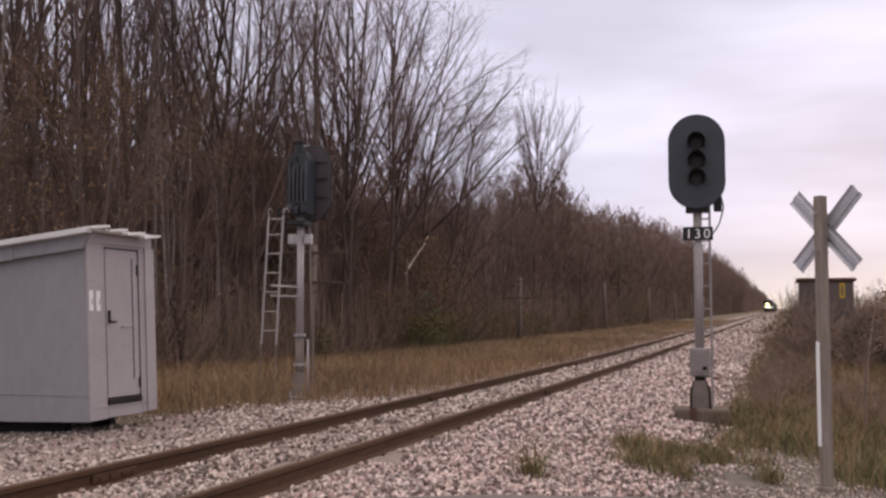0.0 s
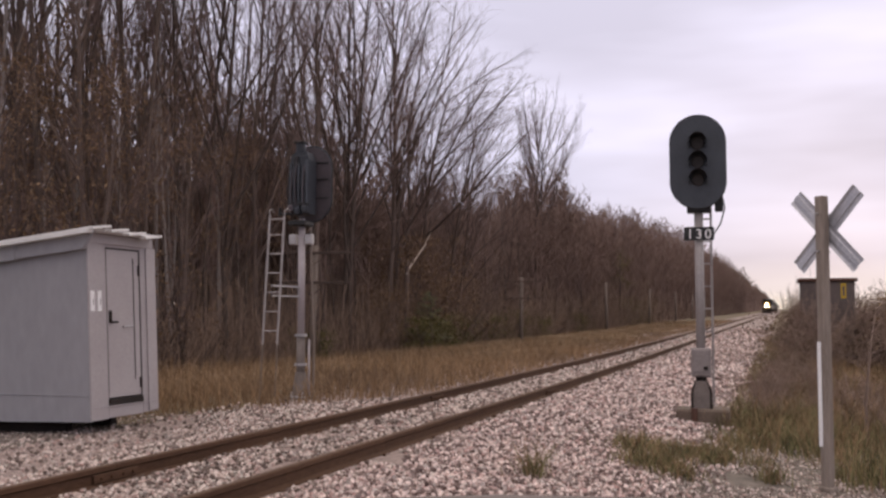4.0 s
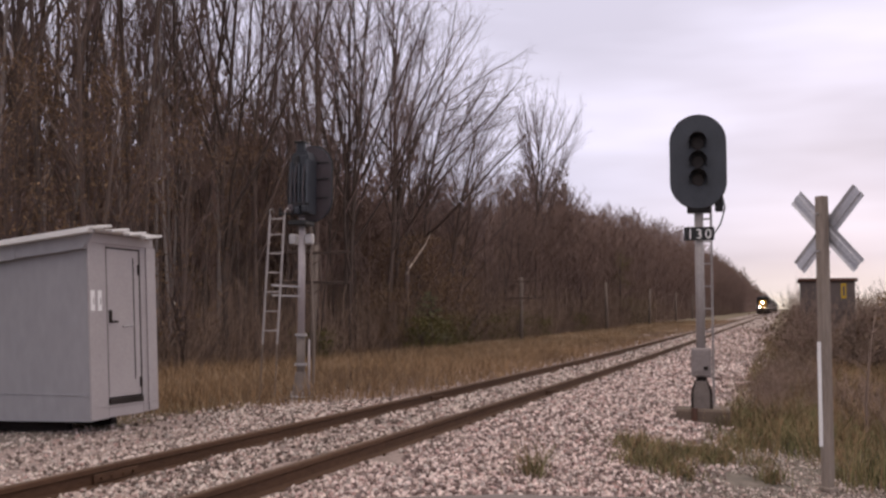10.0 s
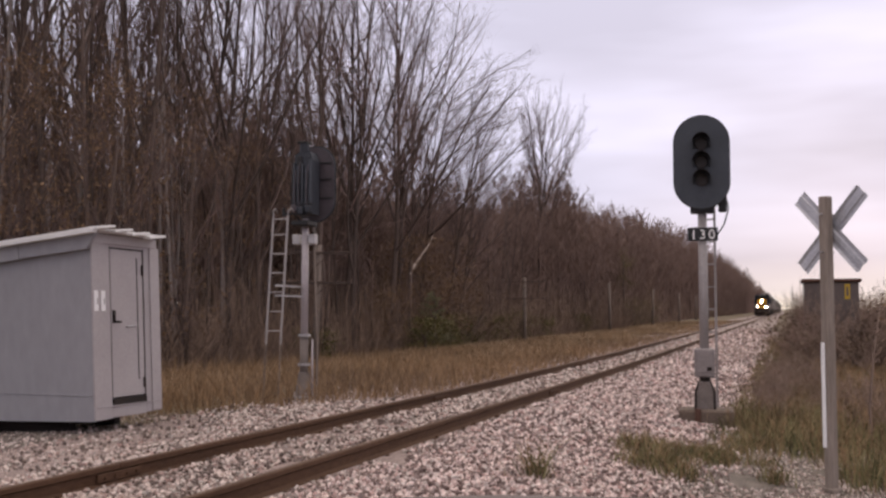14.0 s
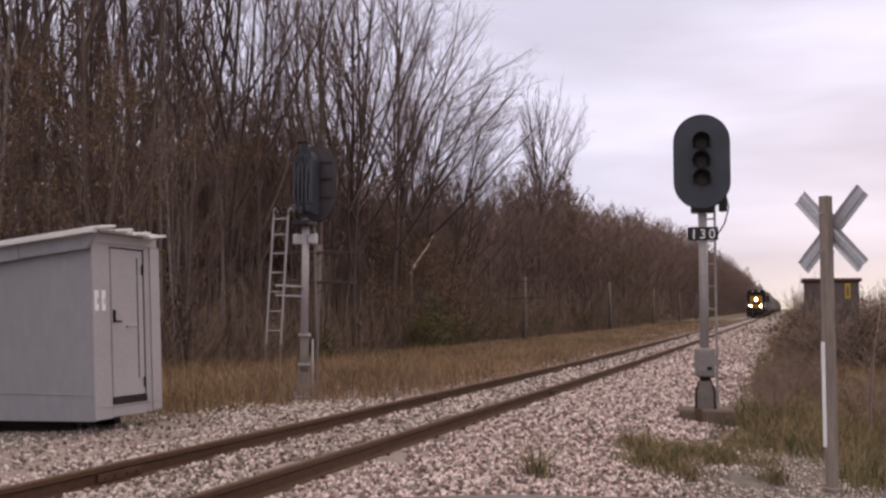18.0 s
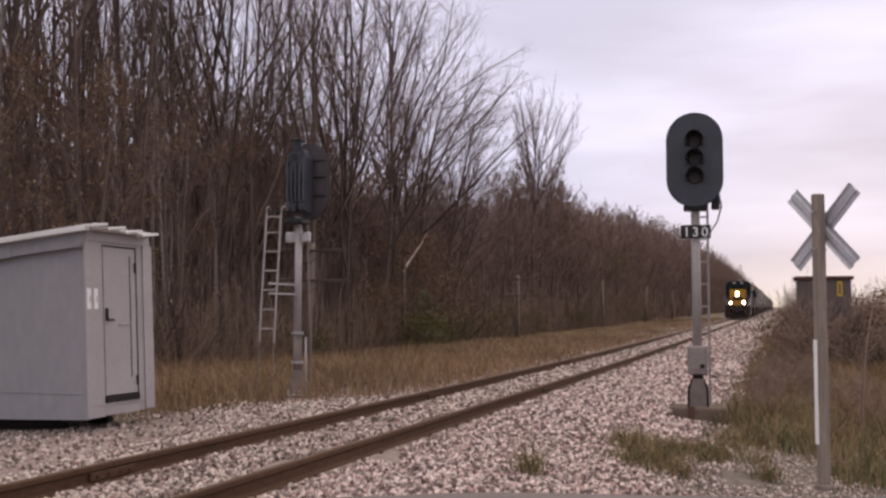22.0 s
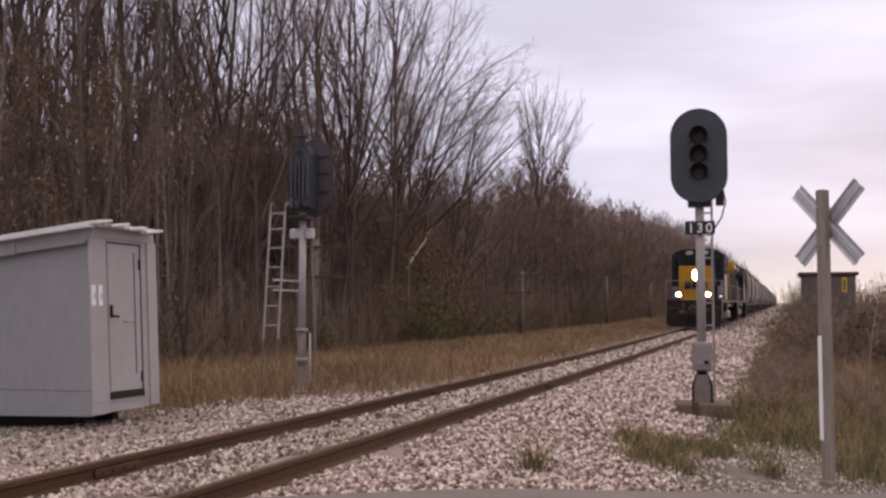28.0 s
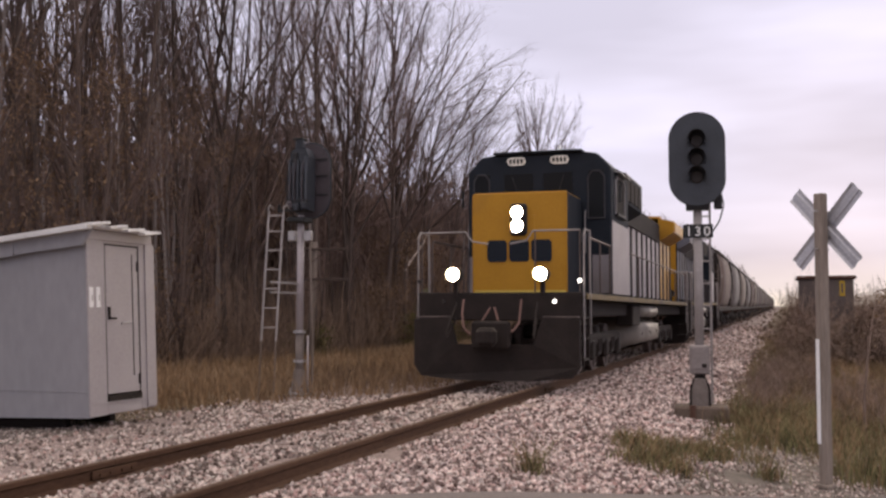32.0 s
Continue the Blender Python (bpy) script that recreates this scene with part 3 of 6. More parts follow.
def make_signals():
    a = make_signal(pose(-1.22, 16.4, -0.17, 0, 0, 4), "wayside_signal", "tall railway signal with dark oval target and three unlit lamps")
    part("foundation", box((0.82, 0.66, 0.46), (0.02, 0.0, -0.05), 0.03), M["concrete"], a, "weathered concrete foundation")
    part("base_casting", slab([(-0.15, 0.16), (0.15, 0.16), (0.145, 0.42), (0.115, 0.54), (0.07, 0.60), (-0.07, 0.60), (-0.115, 0.54), (-0.145, 0.42)], -0.13, 0.13), M["castbase"], a, "grimy arched cast mast base")
    part("base_neck", rod((0, 0, 0.58), (0, 0, 0.70), 0.085, n=14), M["under"], a)
    for s in (-1, 1):
        part("base_web", slab([(s * 0.125, 0.17), (s * 0.165, 0.17), (s * 0.155, 0.46), (s * 0.10, 0.60), (s * 0.085, 0.59), (s * 0.125, 0.44)], -0.15, -0.128), M["under"], a)
    part("anchor_bolt", rod((-0.11, -0.32, -0.25), (-0.11, -0.32, 0.2), 0.05, n=8), M["rust"], a, "rusty anchor post")
    part("junction_box", box((0.31, 0.30, 0.44), (0, 0, 0.89), 0.02), M["boxpaint"], a, "dull grey junction box")
    part("box_door", box((0.23, 0.02, 0.34), (0.0, -0.16, 0.91), 0.006), M["boxpaint"], a)
    part("box_hasp", box((0.07, 0.03, 0.06), (0.07, -0.17, 0.80), 0.006), M["under"], a)
    part("mast", rod((0, 0, 0.6), (0, 0, 3.4), 0.070, 0.066, n=16), M["alu"], a, "aluminium-painted steel mast", True)
    head = signal_head(a, 4.015, 0)
    part("lamp_housing", box((0.34, 0.26, 1.05), (0, 0.07, 0), 0.04), M["sigblack"], head)
    for z in (-0.35, -0.02, 0.31):
        part("housing_lid", box((0.30, 0.05, 0.30), (0, 0.22, z), 0.02), M["sigblack"], head)
    part("bracket", box((0.36, 0.24, 0.09), (0.0, 0, 3.27), 0.015), M["black"], a)
    part("cable_box", box((0.13, 0.16, 0.24), (0.31, 0.02, 3.36), 0.02), M["black"], a)
    part("cable", pipe([(0.36, 0.05, 3.5), (0.40, 0.06, 3.3), (0.33, 0.05, 3.05), (0.20, 0.03, 2.85)], 0.012), M["black"], a)
    plate = part("number_plate", box((0.46, 0.02, 0.21), (0.0, -0.10, 2.89), 0.006), M["black"], a, "black plate with white figures")
    for ch, dx in (("1", -0.135), ("3", 0.0), ("0", 0.14)):
        cu = bpy.data.curves.new("figure", "FONT")
        cu.body, cu.size, cu.extrude, cu.align_x = ch, 0.21, 0.002, "CENTER"
        fo = new("figure", cu)
        me = bpy.data.meshes.new_from_object(fo)
        bpy.data.objects.remove(fo)
        me.materials.append(M["white"])
        f = new("figure", me)
        f.parent = plate
        f.matrix_basis = pose(dx, -0.113, 2.815, 90, 0, 0)
    ladder(a, 0.065, 0.36, -0.02, 3.6, 0.24, 0.0, M["alu"])
    for z in (1.3, 2.6):
        part("ladder_stay", box((0.03, 0.3, 0.03), (0.05, 0.2, z), 0.004), M["galv"], a)
    # the second one faces the other way, its housings towards the road
    b = make_signal(pose(-8.62, 17.4, -0.12, 0, 0, 180), "wayside_signal", "railway signal on a pale mast with a leaning steel ladder")
    part("foundation", box((0.6, 0.5, 0.3), (0, 0, -0.12), 0.03), M["concrete"], b, "weathered concrete foundation")
    part("base_casting", rod((0, 0, 0.0), (0, 0, 0.5), 0.17, 0.10, n=14), M["castbase"], b)
    part("base_flange", rod((0, 0, 0.02), (0, 0, 0.07), 0.2, n=8), M["galv"], b)
    for k in range(4):
        w = k * math.pi / 2 + 0.6
        part("base_bolt", rod((0.16 * math.cos(w), 0.16 * math.sin(w), 0.03), (0.16 * math.cos(w), 0.16 * math.sin(w), 0.14), 0.025, n=6), M["galv"], b)
    part("mast", rod((0, 0, 1.1), (0, 0, 3.4), 0.070, 0.064, n=16), M["mastpaint"], b, "pale painted steel mast", True)
    part("lower_mast", rod((0, 0, 0.3), (0, 0, 1.2), 0.078, n=16), M["castbase"], b, "weathered tan foot of the mast", True)
    head = signal_head(b, 4.06, 1)
    part("target_back", slab(oval(0.80, 1.43), -0.072, -0.06), M["sigback"], head, "faded back of the target")
    for z in (-0.28, 0.08, 0.40):
        part("back_brace", box((0.72, 0.02, 0.03), (0, -0.045, z), 0.004), M["black"], head)
    head.location.x, head.location.z = -0.07, 4.09
    part("lamp_housing", slab([(-0.16, -0.62), (0.23, -0.62), (0.24, 0.25), (0.20, 0.50), (0.12, 0.56), (-0.10, 0.56), (-0.16, 0.40)], 0.08, 0.38), M["sighouse"], head)
    for x, h, z in ((-0.13, 1.0, -0.10), (-0.05, 0.82, -0.16), (0.03, 0.9, -0.12), (0.12, 0.86, -0.14), (0.20, 0.95, -0.12)):
        part("housing_rib", box((0.045, 0.09, h), (x, 0.41, z), 0.012), M["sigblack"], head)
    for z in (0.36, 0.06, -0.26):
        part("housing_lid", box((0.13, 0.04, 0.25), (-0.055, 0.392, z), 0.015), M["sighouse"], head)
        part("housing_lid", box((0.11, 0.04, 0.25), (0.11, 0.392, z), 0.015), M["black"], head)
    part("housing_cap", box((0.16, 0.20, 0.26), (0.10, 0.2, 0.66), 0.05), M["sighouse"], head)
    part("cap_plate", box((0.22, 0.24, 0.04), (0.10, 0.2, 0.76), 0.015), M["black"], head)
    part("housing_latch", box((0.40, 0.07, 0.06), (0.03, 0.42, -0.44), 0.01), M["black"], head)
    for x, z in ((-0.10, -0.54), (0.05, -0.57), (0.19, -0.52)):
        part("terminal_box", box((0.12, 0.16, 0.15), (x, 0.42, z), 0.03), M["sigback"] if x > 0.1 else M["sighouse"], head)
    part("cable", pipe([(0.26, 0.34, 0.2), (0.30, 0.36, -0.2), (0.27, 0.36, -0.55), (0.14, 0.3, -0.74)], 0.014), M["black"], head)
    for x, z0, z1 in ((-0.09, 0.30, -0.60), (0.075, 0.36, -0.58), (0.155, 0.22, -0.62)):
        part("wire_conduit", pipe([(x, 0.44, z0), (x + 0.02, 0.47, (z0 + z1) / 2), (x, 0.45, z1)], 0.012), M["sigback"], head)
    part("side_arm", box((0.30, 0.06, 0.05), (0.36, 0.30, -0.60), 0.012), M["black"], head)
    part("side_arm", box((0.05, 0.05, 0.16), (0.48, 0.30, -0.56), 0.012), M["black"], head)
    part("neck", rod((0.10, 0.2, 0.5), (0.10, 0.2, 0.62), 0.11, 0.07, n=10), M["sighouse"], head)
    part("bracket", box((0.36, 0.4, 0.09), (0.0, 0.05, 3.30), 0.015), M["black"], b)
    for dx in (-0.17, 0.16):
        part("relay_box", box((0.15, 0.14, 0.2), (dx, 0.02, 3.0), 0.02), M["galv"], b)
    part("conduit", pipe([(-0.17, -0.05, 2.9), (-0.185, -0.05, 2.4), (-0.24, -0.05, 1.1), (-0.24, -0.05, 0.0)], 0.026), M["polewood"], b, "rusty brown conduit")
    part("earth_pipe", rod((-0.185, 0.02, 0.02), (-0.18, 0.02, 1.12), 0.02, n=8), M["mastpaint"], b, "", True)
    for z in (1.17, 0.62):
        part("mast_band", rod((0, 0, z), (0, 0, z + 0.05), 0.12, n=14), M["galv"], b)
    ladder(b, 0.0, 1.226, 1.05, 3.35, 0.29, 0.226, M["alu"], 0.345, 0.24)
    for s in (-1, 1):
        part("ladder_leg", rod((s * 0.145, 1.226, 1.06), (s * 0.145, 1.31, -0.1), 0.011, n=6), M["polewood"], b, "thin rusty ladder leg")
    for s in (-1, 1):
        part("ladder_hook", pipe([(s * 0.145, 1.0, 3.33), (s * 0.155, 1.0, 3.46), (s * 0.165, 0.9, 3.50), (s * 0.165, 0.8, 3.44)], 0.012), M["alu"], b)
    part("rung", rod((-0.145, 1.0, 3.30), (0.145, 1.0, 3.30), 0.016, n=6), M["alu"], b)
    for z in (1.92, 2.1):
        part("ladder_stay", box((0.035, 1.1, 0.035), (0.02, 0.58, z), 0.004), M["galv"], b)


# ---- crossing sign ----
def make_crossbuck():
    c = thing("crossing_sign", pose(0.415, 11.45, -0.38, 0, 0, -41), "weathered wooden post with two crossed ribbed aluminium blades", "crossing sign")
    part("post", box((0.105, 0.105, 3.2), (0, 0, 1.49), 0.010), M["wood"], c, "weathered square timber post")
    part("reflective_strip", box((0.046, 0.008, 1.09), (-0.028, -0.0575, 1.005), 0.002), M["white"], c, "white reflective strip")
    for k, a in enumerate((45, -45)):
        rot = Euler((0, radians(a), 0)).to_matrix()
        bl = slab([(-0.022, -0.0925), (-0.018, -0.0925), (0.004, -0.072), (0.004, -0.034), (-0.010, -0.022), (-0.010, 0.022), (0.004, 0.034), (0.004, 0.072), (-0.018, 0.0925), (-0.022, 0.0925),
                   (-0.004, 0.068), (-0.004, 0.038), (-0.016, 0.026), (-0.016, -0.026), (-0.004, -0.038), (-0.004, -0.068)], -0.55, 0.55, axis="x")
        bmesh.ops.transform(bl, matrix=Matrix.Translation((0, 0.078 + 0.03 * k, 2.73)) @ rot.to_4x4(), verts=bl.verts)
        part("blade", bl, M["bladeback"], c, "bare ribbed aluminium back of a sign blade")
    for z in (2.5, 2.9):
        part("bolt", rod((0, -0.09, z), (0, 0.115, z), 0.012, n=6), M["galv"], c)
    part("foot_collar", box((0.15, 0.15, 0.05), (0, 0, 0.02), 0.01), M["wood"], c)


def make_bungalow():
    b = thing("signal_cabin", pose(1.54, 38.4, -0.72), "dark grey metal signal cabin with flat rusty roof and yellow sign", "cabin")
    part("body", box((1.76, 2.0, 3.3), (-0.05, 0, 1.68), 0.03), M["bungalow"], b)
    part("roof", box((1.94, 2.2, 0.12), (-0.05, 0, 3.38), 0.03), M["rust"], b, "rusty flat roof")
    part("door", box((0.8, 0.05, 2.0), (-0.25, -1.02, 1.4), 0.015), M["bungalow"], b)
    part("sign", box((0.17, 0.02, 0.52), (0.46, -1.015, 3.0), 0.004), M["signyellow"], b, "narrow yellow sign with a dark middle")
    part("sign_middle", box((0.07, 0.02, 0.34), (0.46, -1.022, 3.0), 0.003), M["bungalow"], b)
    part("base", box((1.7, 2.1, 0.3), (0, 0, -0.05), 0.02), M["concrete"], b)


# ---- telegraph poles ----
def make_poles():
    p = thing("utility_pole", pose(-15.4, 61.5, -0.45), "old wooden line pole with two broken crossarms", "utility pole", "line of old poles")
    part("pole", rod((0, 0, -0.1), (0.05, 0, 4.25), 0.13, 0.10, n=10), M["polewood"], p, "", True)
    for z in (2.95, 3.98):
        arm = part("crossarm", box((2.7, 0.09, 0.09), (0, -0.13, z), 0.01), M["bark"], p)
        for dx in (-1.3, -0.9, -0.5, 0.5, 0.9, 1.3):
            part("insulator", rod((dx, -0.13, z + 0.05), (dx, -0.13, z + 0.2), 0.03, 0.02, n=8), M["bark"], arm)
        part("brace", pipe([(-0.6, -0.13, z), (0, -0.13, z - 0.45), (0.6, -0.13, z)], 0.02), M["bark"], p)
    copy_thing(p, pose(-15.4, 31.9, -0.38, 0, 1.0, 3))
    for y, lean in ((93.9, -1.0), (125.4, 1.5), (157.9, 0), (188.0, 1.0), (220.0, 0)):
        q = thing("utility_pole", pose(-15.4, y, rise(y) - 0.5, 0, lean, 0), "old wooden line pole without crossarms", "utility pole", "line of old poles")
        part("pole", rod((0, 0, 0), (0.05, 0, 4.6), 0.15, 0.10, n=10), M["polewood"], q, "", True)


# ---- trees ----
def bent(d, k):
    return (d + Vector((random.gauss(0, k), random.gauss(0, k), random.gauss(0, k * 0.5)))).normalized()


def splay(d, angle):
    side = d.orthogonal().normalized()
    side.rotate(Matrix.Rotation(random.uniform(0, 2 * math.pi), 3, d))
    return (d * math.cos(angle) + side * math.sin(angle)).normalized()


def grow(V, F, W, G, p, d, length, r, level, spec):
    """Limbs go to V, F; thin twigs go to W, G."""
    seg = 1 if level >= 3 else max(2, round(length / spec["seg"][level]))
    pts, rad = [p.copy()], [r]
    end = r * (0.3 if level < 3 else 0.0)
    for i in range(seg):
        d = bent(d, spec["bend"][level])
        d = (d + Vector((0, 0, spec["lift"][level]))).normalized()
        p = p + d * (length / seg)
        pts.append(p.copy())
        rad.append(r + (end - r) * (i + 1) / seg)
    if level >= 3:
        rad[-1] = 0
    tube(*((V, F) if level < spec.get("wood", 2) else (W, G)), pts, rad, (7, 5, 3, 3)[level] if level < 4 else 3)
    if level >= spec["depth"]:
        return
    lo = spec["from"][level]
    for c in range(spec["kids"][level]):
        t = lo + (1 - lo) * (c + random.random()) / spec["kids"][level]
        k = min(seg - 1, int(t * seg))
        q = pts[k].lerp(pts[k + 1], t * seg - k)
        way = (pts[k + 1] - pts[k]).normalized()
        ln = length * spec["ratio"][level] * random.uniform(0.65, 1.2) * (1.25 - 0.75 * t)
        rr = min(rad[k] * 0.75, max(spec.get("least", 0.003), spec["thin"][level] * ln))
        grow(V, F, W, G, q, splay(way, math.radians(random.uniform(*spec["angle"][level]))), ln, rr, level + 1, spec)


FOREST = dict(seg=(1.6, 1.1, 0.8, 0.7, 0.5), bend=(0.035, 0.07, 0.10, 0.15, 0.2), lift=(0.03, 0.10, 0.07, 0.03, 0.0), kids=(11, 6, 7, 3), ratio=(0.38, 0.42, 0.55, 0.5),
              angle=((15, 36), (18, 40), (22, 48), (25, 55)), thin=(0.0092, 0.0066, 0.0044, 0.005), depth=3)
FOREST["from"] = (0.34, 0.25, 0.15, 0.1)
SPREAD = dict(FOREST, depth=4, kids=(14, 9, 8, 2), thin=(0.0085, 0.006, 0.0042, 0.0032), ratio=(0.52, 0.42, 0.55, 0.5), angle=((20, 46), (22, 48), (25, 50), (25, 55)))
SPREAD["from"] = (0.16, 0.2, 0.15, 0.1)
SLIM = dict(FOREST, kids=(11, 6, 5, 0), ratio=(0.25, 0.42, 0.5, 0.5), depth=3)
SLIM["from"] = (0.42, 0.3, 0.15, 0.1)
FAR = dict(FOREST, kids=(12, 6, 4, 0), ratio=(0.42, 0.45, 0.6, 0.5))
FAR["from"] = (0.25, 0.2, 0.15, 0.1)
LEAN = dict(FOREST, depth=4, kids=(19, 10, 9, 2), ratio=(0.50, 0.45, 0.55, 0.5), angle=((14, 38), (20, 45), (25, 55), (25, 55)), bend=(0.03, 0.05, 0.09, 0.15, 0.2), lift=(0.02, 0.035, 0.02, 0.0, 0.0), thin=(0.0085, 0.0058, 0.005, 0.0045), least=0.0042)
LEAN["from"] = (0.28, 0.22, 0.12, 0.1)
BROOM = dict(FOREST, depth=4, kids=(14, 8, 6, 2), ratio=(0.62, 0.36, 0.5, 0.5), angle=((12, 46), (12, 32), (18, 42), (25, 50)), bend=(0.02, 0.04, 0.07, 0.15, 0.2), lift=(0.03, 0.085, 0.06, 0.02, 0.0), thin=(0.0165, 0.0125, 0.010, 0.009), least=0.0075)
BROOM["from"] = (0.55, 0.12, 0.12, 0.1)
DOME = dict(FOREST, depth=4, kids=(20, 10, 9, 2), ratio=(0.62, 0.42, 0.5, 0.5), angle=((26, 62), (20, 48), (25, 55), (25, 55)), bend=(0.03, 0.06, 0.09, 0.15, 0.2), lift=(0.03, 0.045, 0.03, 0.0, 0.0), thin=(0.0085, 0.0062, 0.0055, 0.005), least=0.0036)
DOME["from"] = (0.34, 0.2, 0.12, 0.1)
SHRUB = dict(FOREST, seg=(0.5, 0.4, 0.35, 0.3), kids=(7, 5, 4, 0), ratio=(0.6, 0.5, 0.5, 0.5), depth=3, bend=(0.15, 0.15, 0.2, 0.2))
SHRUB["from"] = (0.05, 0.1, 0.1, 0.1)


def leaf_cluster(L, K, at, r, n, size):
    for _ in range(n):
        c = at + Vector((random.gauss(0, r), random.gauss(0, r), random.gauss(0, r * 0.7)))
        a = Vector((random.gauss(0, 1), random.gauss(0, 1), random.gauss(0, 1))).normalized()
        b = a.orthogonal().normalized()
        b.rotate(Matrix.Rotation(random.uniform(0, 6.28), 3, a))
        s = size * random.uniform(0.6, 1.3)
        k = len(L)
        L.extend(tuple(c + v) for v in (a * s, b * s * 0.45 + a.cross(b) * s * 0.15, -a * s, -b * s * 0.45 + a.cross(b) * s * 0.15))
        K.append((k, k + 1, k + 2))
        K.append((k, k + 2, k + 3))


def tree(name, h, r, spec, label, group, leaves=0, stems=1, least=0.8):
    t = thing(name, pose(0, 0, 0), label, "shrub" if name in ("shrub", "green_bush") else "tree", group)
    V, F, W, G = [], [], [], []
    for s in range(stems):
        d = Vector((0, 0, 1)) if stems == 1 else splay(Vector((0, 0, 1)), math.radians(random.uniform(5, 35)))
        grow(V, F, W, G, Vector((0, 0, 0)) if stems == 1 else Vector((random.gauss(0, 0.3), random.gauss(0, 0.3), 0)), d, h * random.uniform(least, 1), r, 0, spec)
    raw("trunk", V, F, M[{"shrub": "shrubtwig", "young_beech": "palebark"}.get(name, "bark")], t, True)
    tagged(raw("crown", W, G, M["twig"] if name != "shrub" else M["shrubtwig"], t), kind="stuff")
    if leaves:
        L, K = [], []
        pick = [Vector(W[random.randrange(len(W))]) for _ in range(leaves)]
        for p in pick:
            leaf_cluster(L, K, p, 0.30, 13, 0.062 if name != "shrub" else 0.05)
        raw("dry_leaves", L, K, M["oakleaf"] if name != "shrub" else M["deadleaf"], t)["label"] = "clinging brown leaves"
    return t


def make_trees():
    label = "tall bare forest tree with grey-brown bark"
    protos = []
    for i in range(4):
        protos.append(tree("bare_tree", 18.5 + i * 0.8, 0.075 + 0.015 * (i % 3), FOREST, label, "bare trees of the wood"))
    for i in range(4):
        protos.append(tree("bare_tree", 16.0 + i, 0.055, SLIM, "slender bare forest tree with thin upright limbs", "bare trees of the wood"))
    lean_protos = [tree("bare_tree", 17.0 + i, 0.09, FAR, "bare brown tree of the lower wood along the track", "bare trees of the wood") for i in range(4)]
    wide = [tree("bare_tree", 19.5 + i, 0.115, SPREAD, "large bare tree with spreading limbs at the wood's edge", "bare trees of the wood") for i in range(2)]
    fan = [tree("bare_tree", 15.5, 0.12, LEAN, "bare tree leaning out of the wood with long straight limbs", "bare trees of the wood") for i in range(2)]
    random.seed(40)
    dome = [tree("bare_tree", 14.0, 0.13, DOME, "bare tree with a broad round crown at the wood's edge", "bare trees of the wood", least=0.99) for i in range(2)]
    random.seed(41)
    broom = [tree("bare_tree", 18.6, 0.15, BROOM, "bare tree with a broom of upright limbs above the lower wood", "bare trees of the wood", least=0.99) for i in range(2)]
    random.seed(42)
    oak = [tree("oak_tree", 11 + 2 * i, 0.13, SPREAD, "young oak with clinging brown leaves", "oaks of the wood", leaves=210) for i in range(2)]
    spots = []

    def free(x, y, gap):
        return all((x - a) ** 2 + (y - b) ** 2 > gap * gap for a, b in spots)

    def thin(x, y):
        """The wood opens a little behind the second signal and at its end."""
        k = -y / x
        return random.random() < float(np.interp(k, [1.35, 1.45, 1.6, 1.7, 2.05, 2.15, 2.3, 2.9, 3.1], [0, 0.3, 0.3, 0.45, 0.35, 0.2, 0.65, 0.65, 0]))

    used = set()

    def place(t, x, y, s=1.0, lean=2.0, tilt=0.0):
        m = pose(x, y, gz(x, y) - 0.08, random.uniform(-lean, lean), tilt + random.uniform(-lean, lean)) @ Matrix.Rotation(random.uniform(0, 6.283), 4, "Z")
        spots.append((x, y))
        if t not in used:
            used.add(t)
            c = t
            c.matrix_basis = m
        else:
            c = copy_thing(t, m)
        c.scale = (s, s, s)

    # trees of the edge, by plan
    random.seed(43)
    for t, x, y, s in ((wide[0], -17.0, 39.0, 0.98), (wide[1], -17.6, 45.5, 0.95), (wide[0], -20.6, 44.0, 0.95), (protos[2], -16.6, 35.0, 1.0), (wide[1], -17.0, 29.0, 0.85),
                       (protos[3], -17.2, 24.5, 1.05), (protos[1], -18.0, 60.0, 0.62), (wide[1], -18.6, 34.0, 0.9), (protos[6], -17.2, 64.5, 0.72)):
        place(t, x, y, s, 1.0)
    # trees that lean out of the wood towards the light
    for t, x, y, s, tilt in ((dome[0], -17.9, 48.8, 0.95, 4), (dome[1], -17.6, 53.5, 0.62, 6), (fan[0], -16.9, 50.0, 0.84, 11), (fan[0], -17.3, 43.5, 1.1, 6), (fan[1], -18.4, 41.0, 1.05, 4), (fan[0], -18.6, 49.0, 0.9, 6),
                             (broom[0], -17.9, 76.0, 0.82, 1), (broom[1], -18.1, 79.5, 0.80, 2), (fan[1], -17.1, 52.5, 0.72, 12), (protos[1], -18.6, 50.2, 0.72, 3), (protos[5], -17.6, 61.5, 0.70, 1), (protos[7], -17.9, 64.0, 0.68, 2)):
        place(t, x, y, s, 0.5, tilt)
    for t, x, y, s in ((oak[0], -16.4, 21.5, 0.72), (oak[1], -16.9, 26.0, 0.66), (oak[0], -18.5, 24.0, 0.85), (oak[1], -16.6, 46.5, 0.42), (oak[0], -19.0, 32.0, 0.75), (oak[1], -17.5, 19.0, 0.6)):
        place(t, x, y, s)
    for _ in range(1500):
        if len(spots) > 116:
            break
        depth = random.random() ** 1.4 * 26
        x = -17.2 - depth
        y = random.uniform(-x * 0.95, 45 + 0.9 * (-17 - x))
        if free(x, y, 1.6) and not thin(x, y):
            place(random.choice(protos), x, y, random.uniform(0.85, 1.12) * (1.0 if y < -1.85 * x else 0.88))
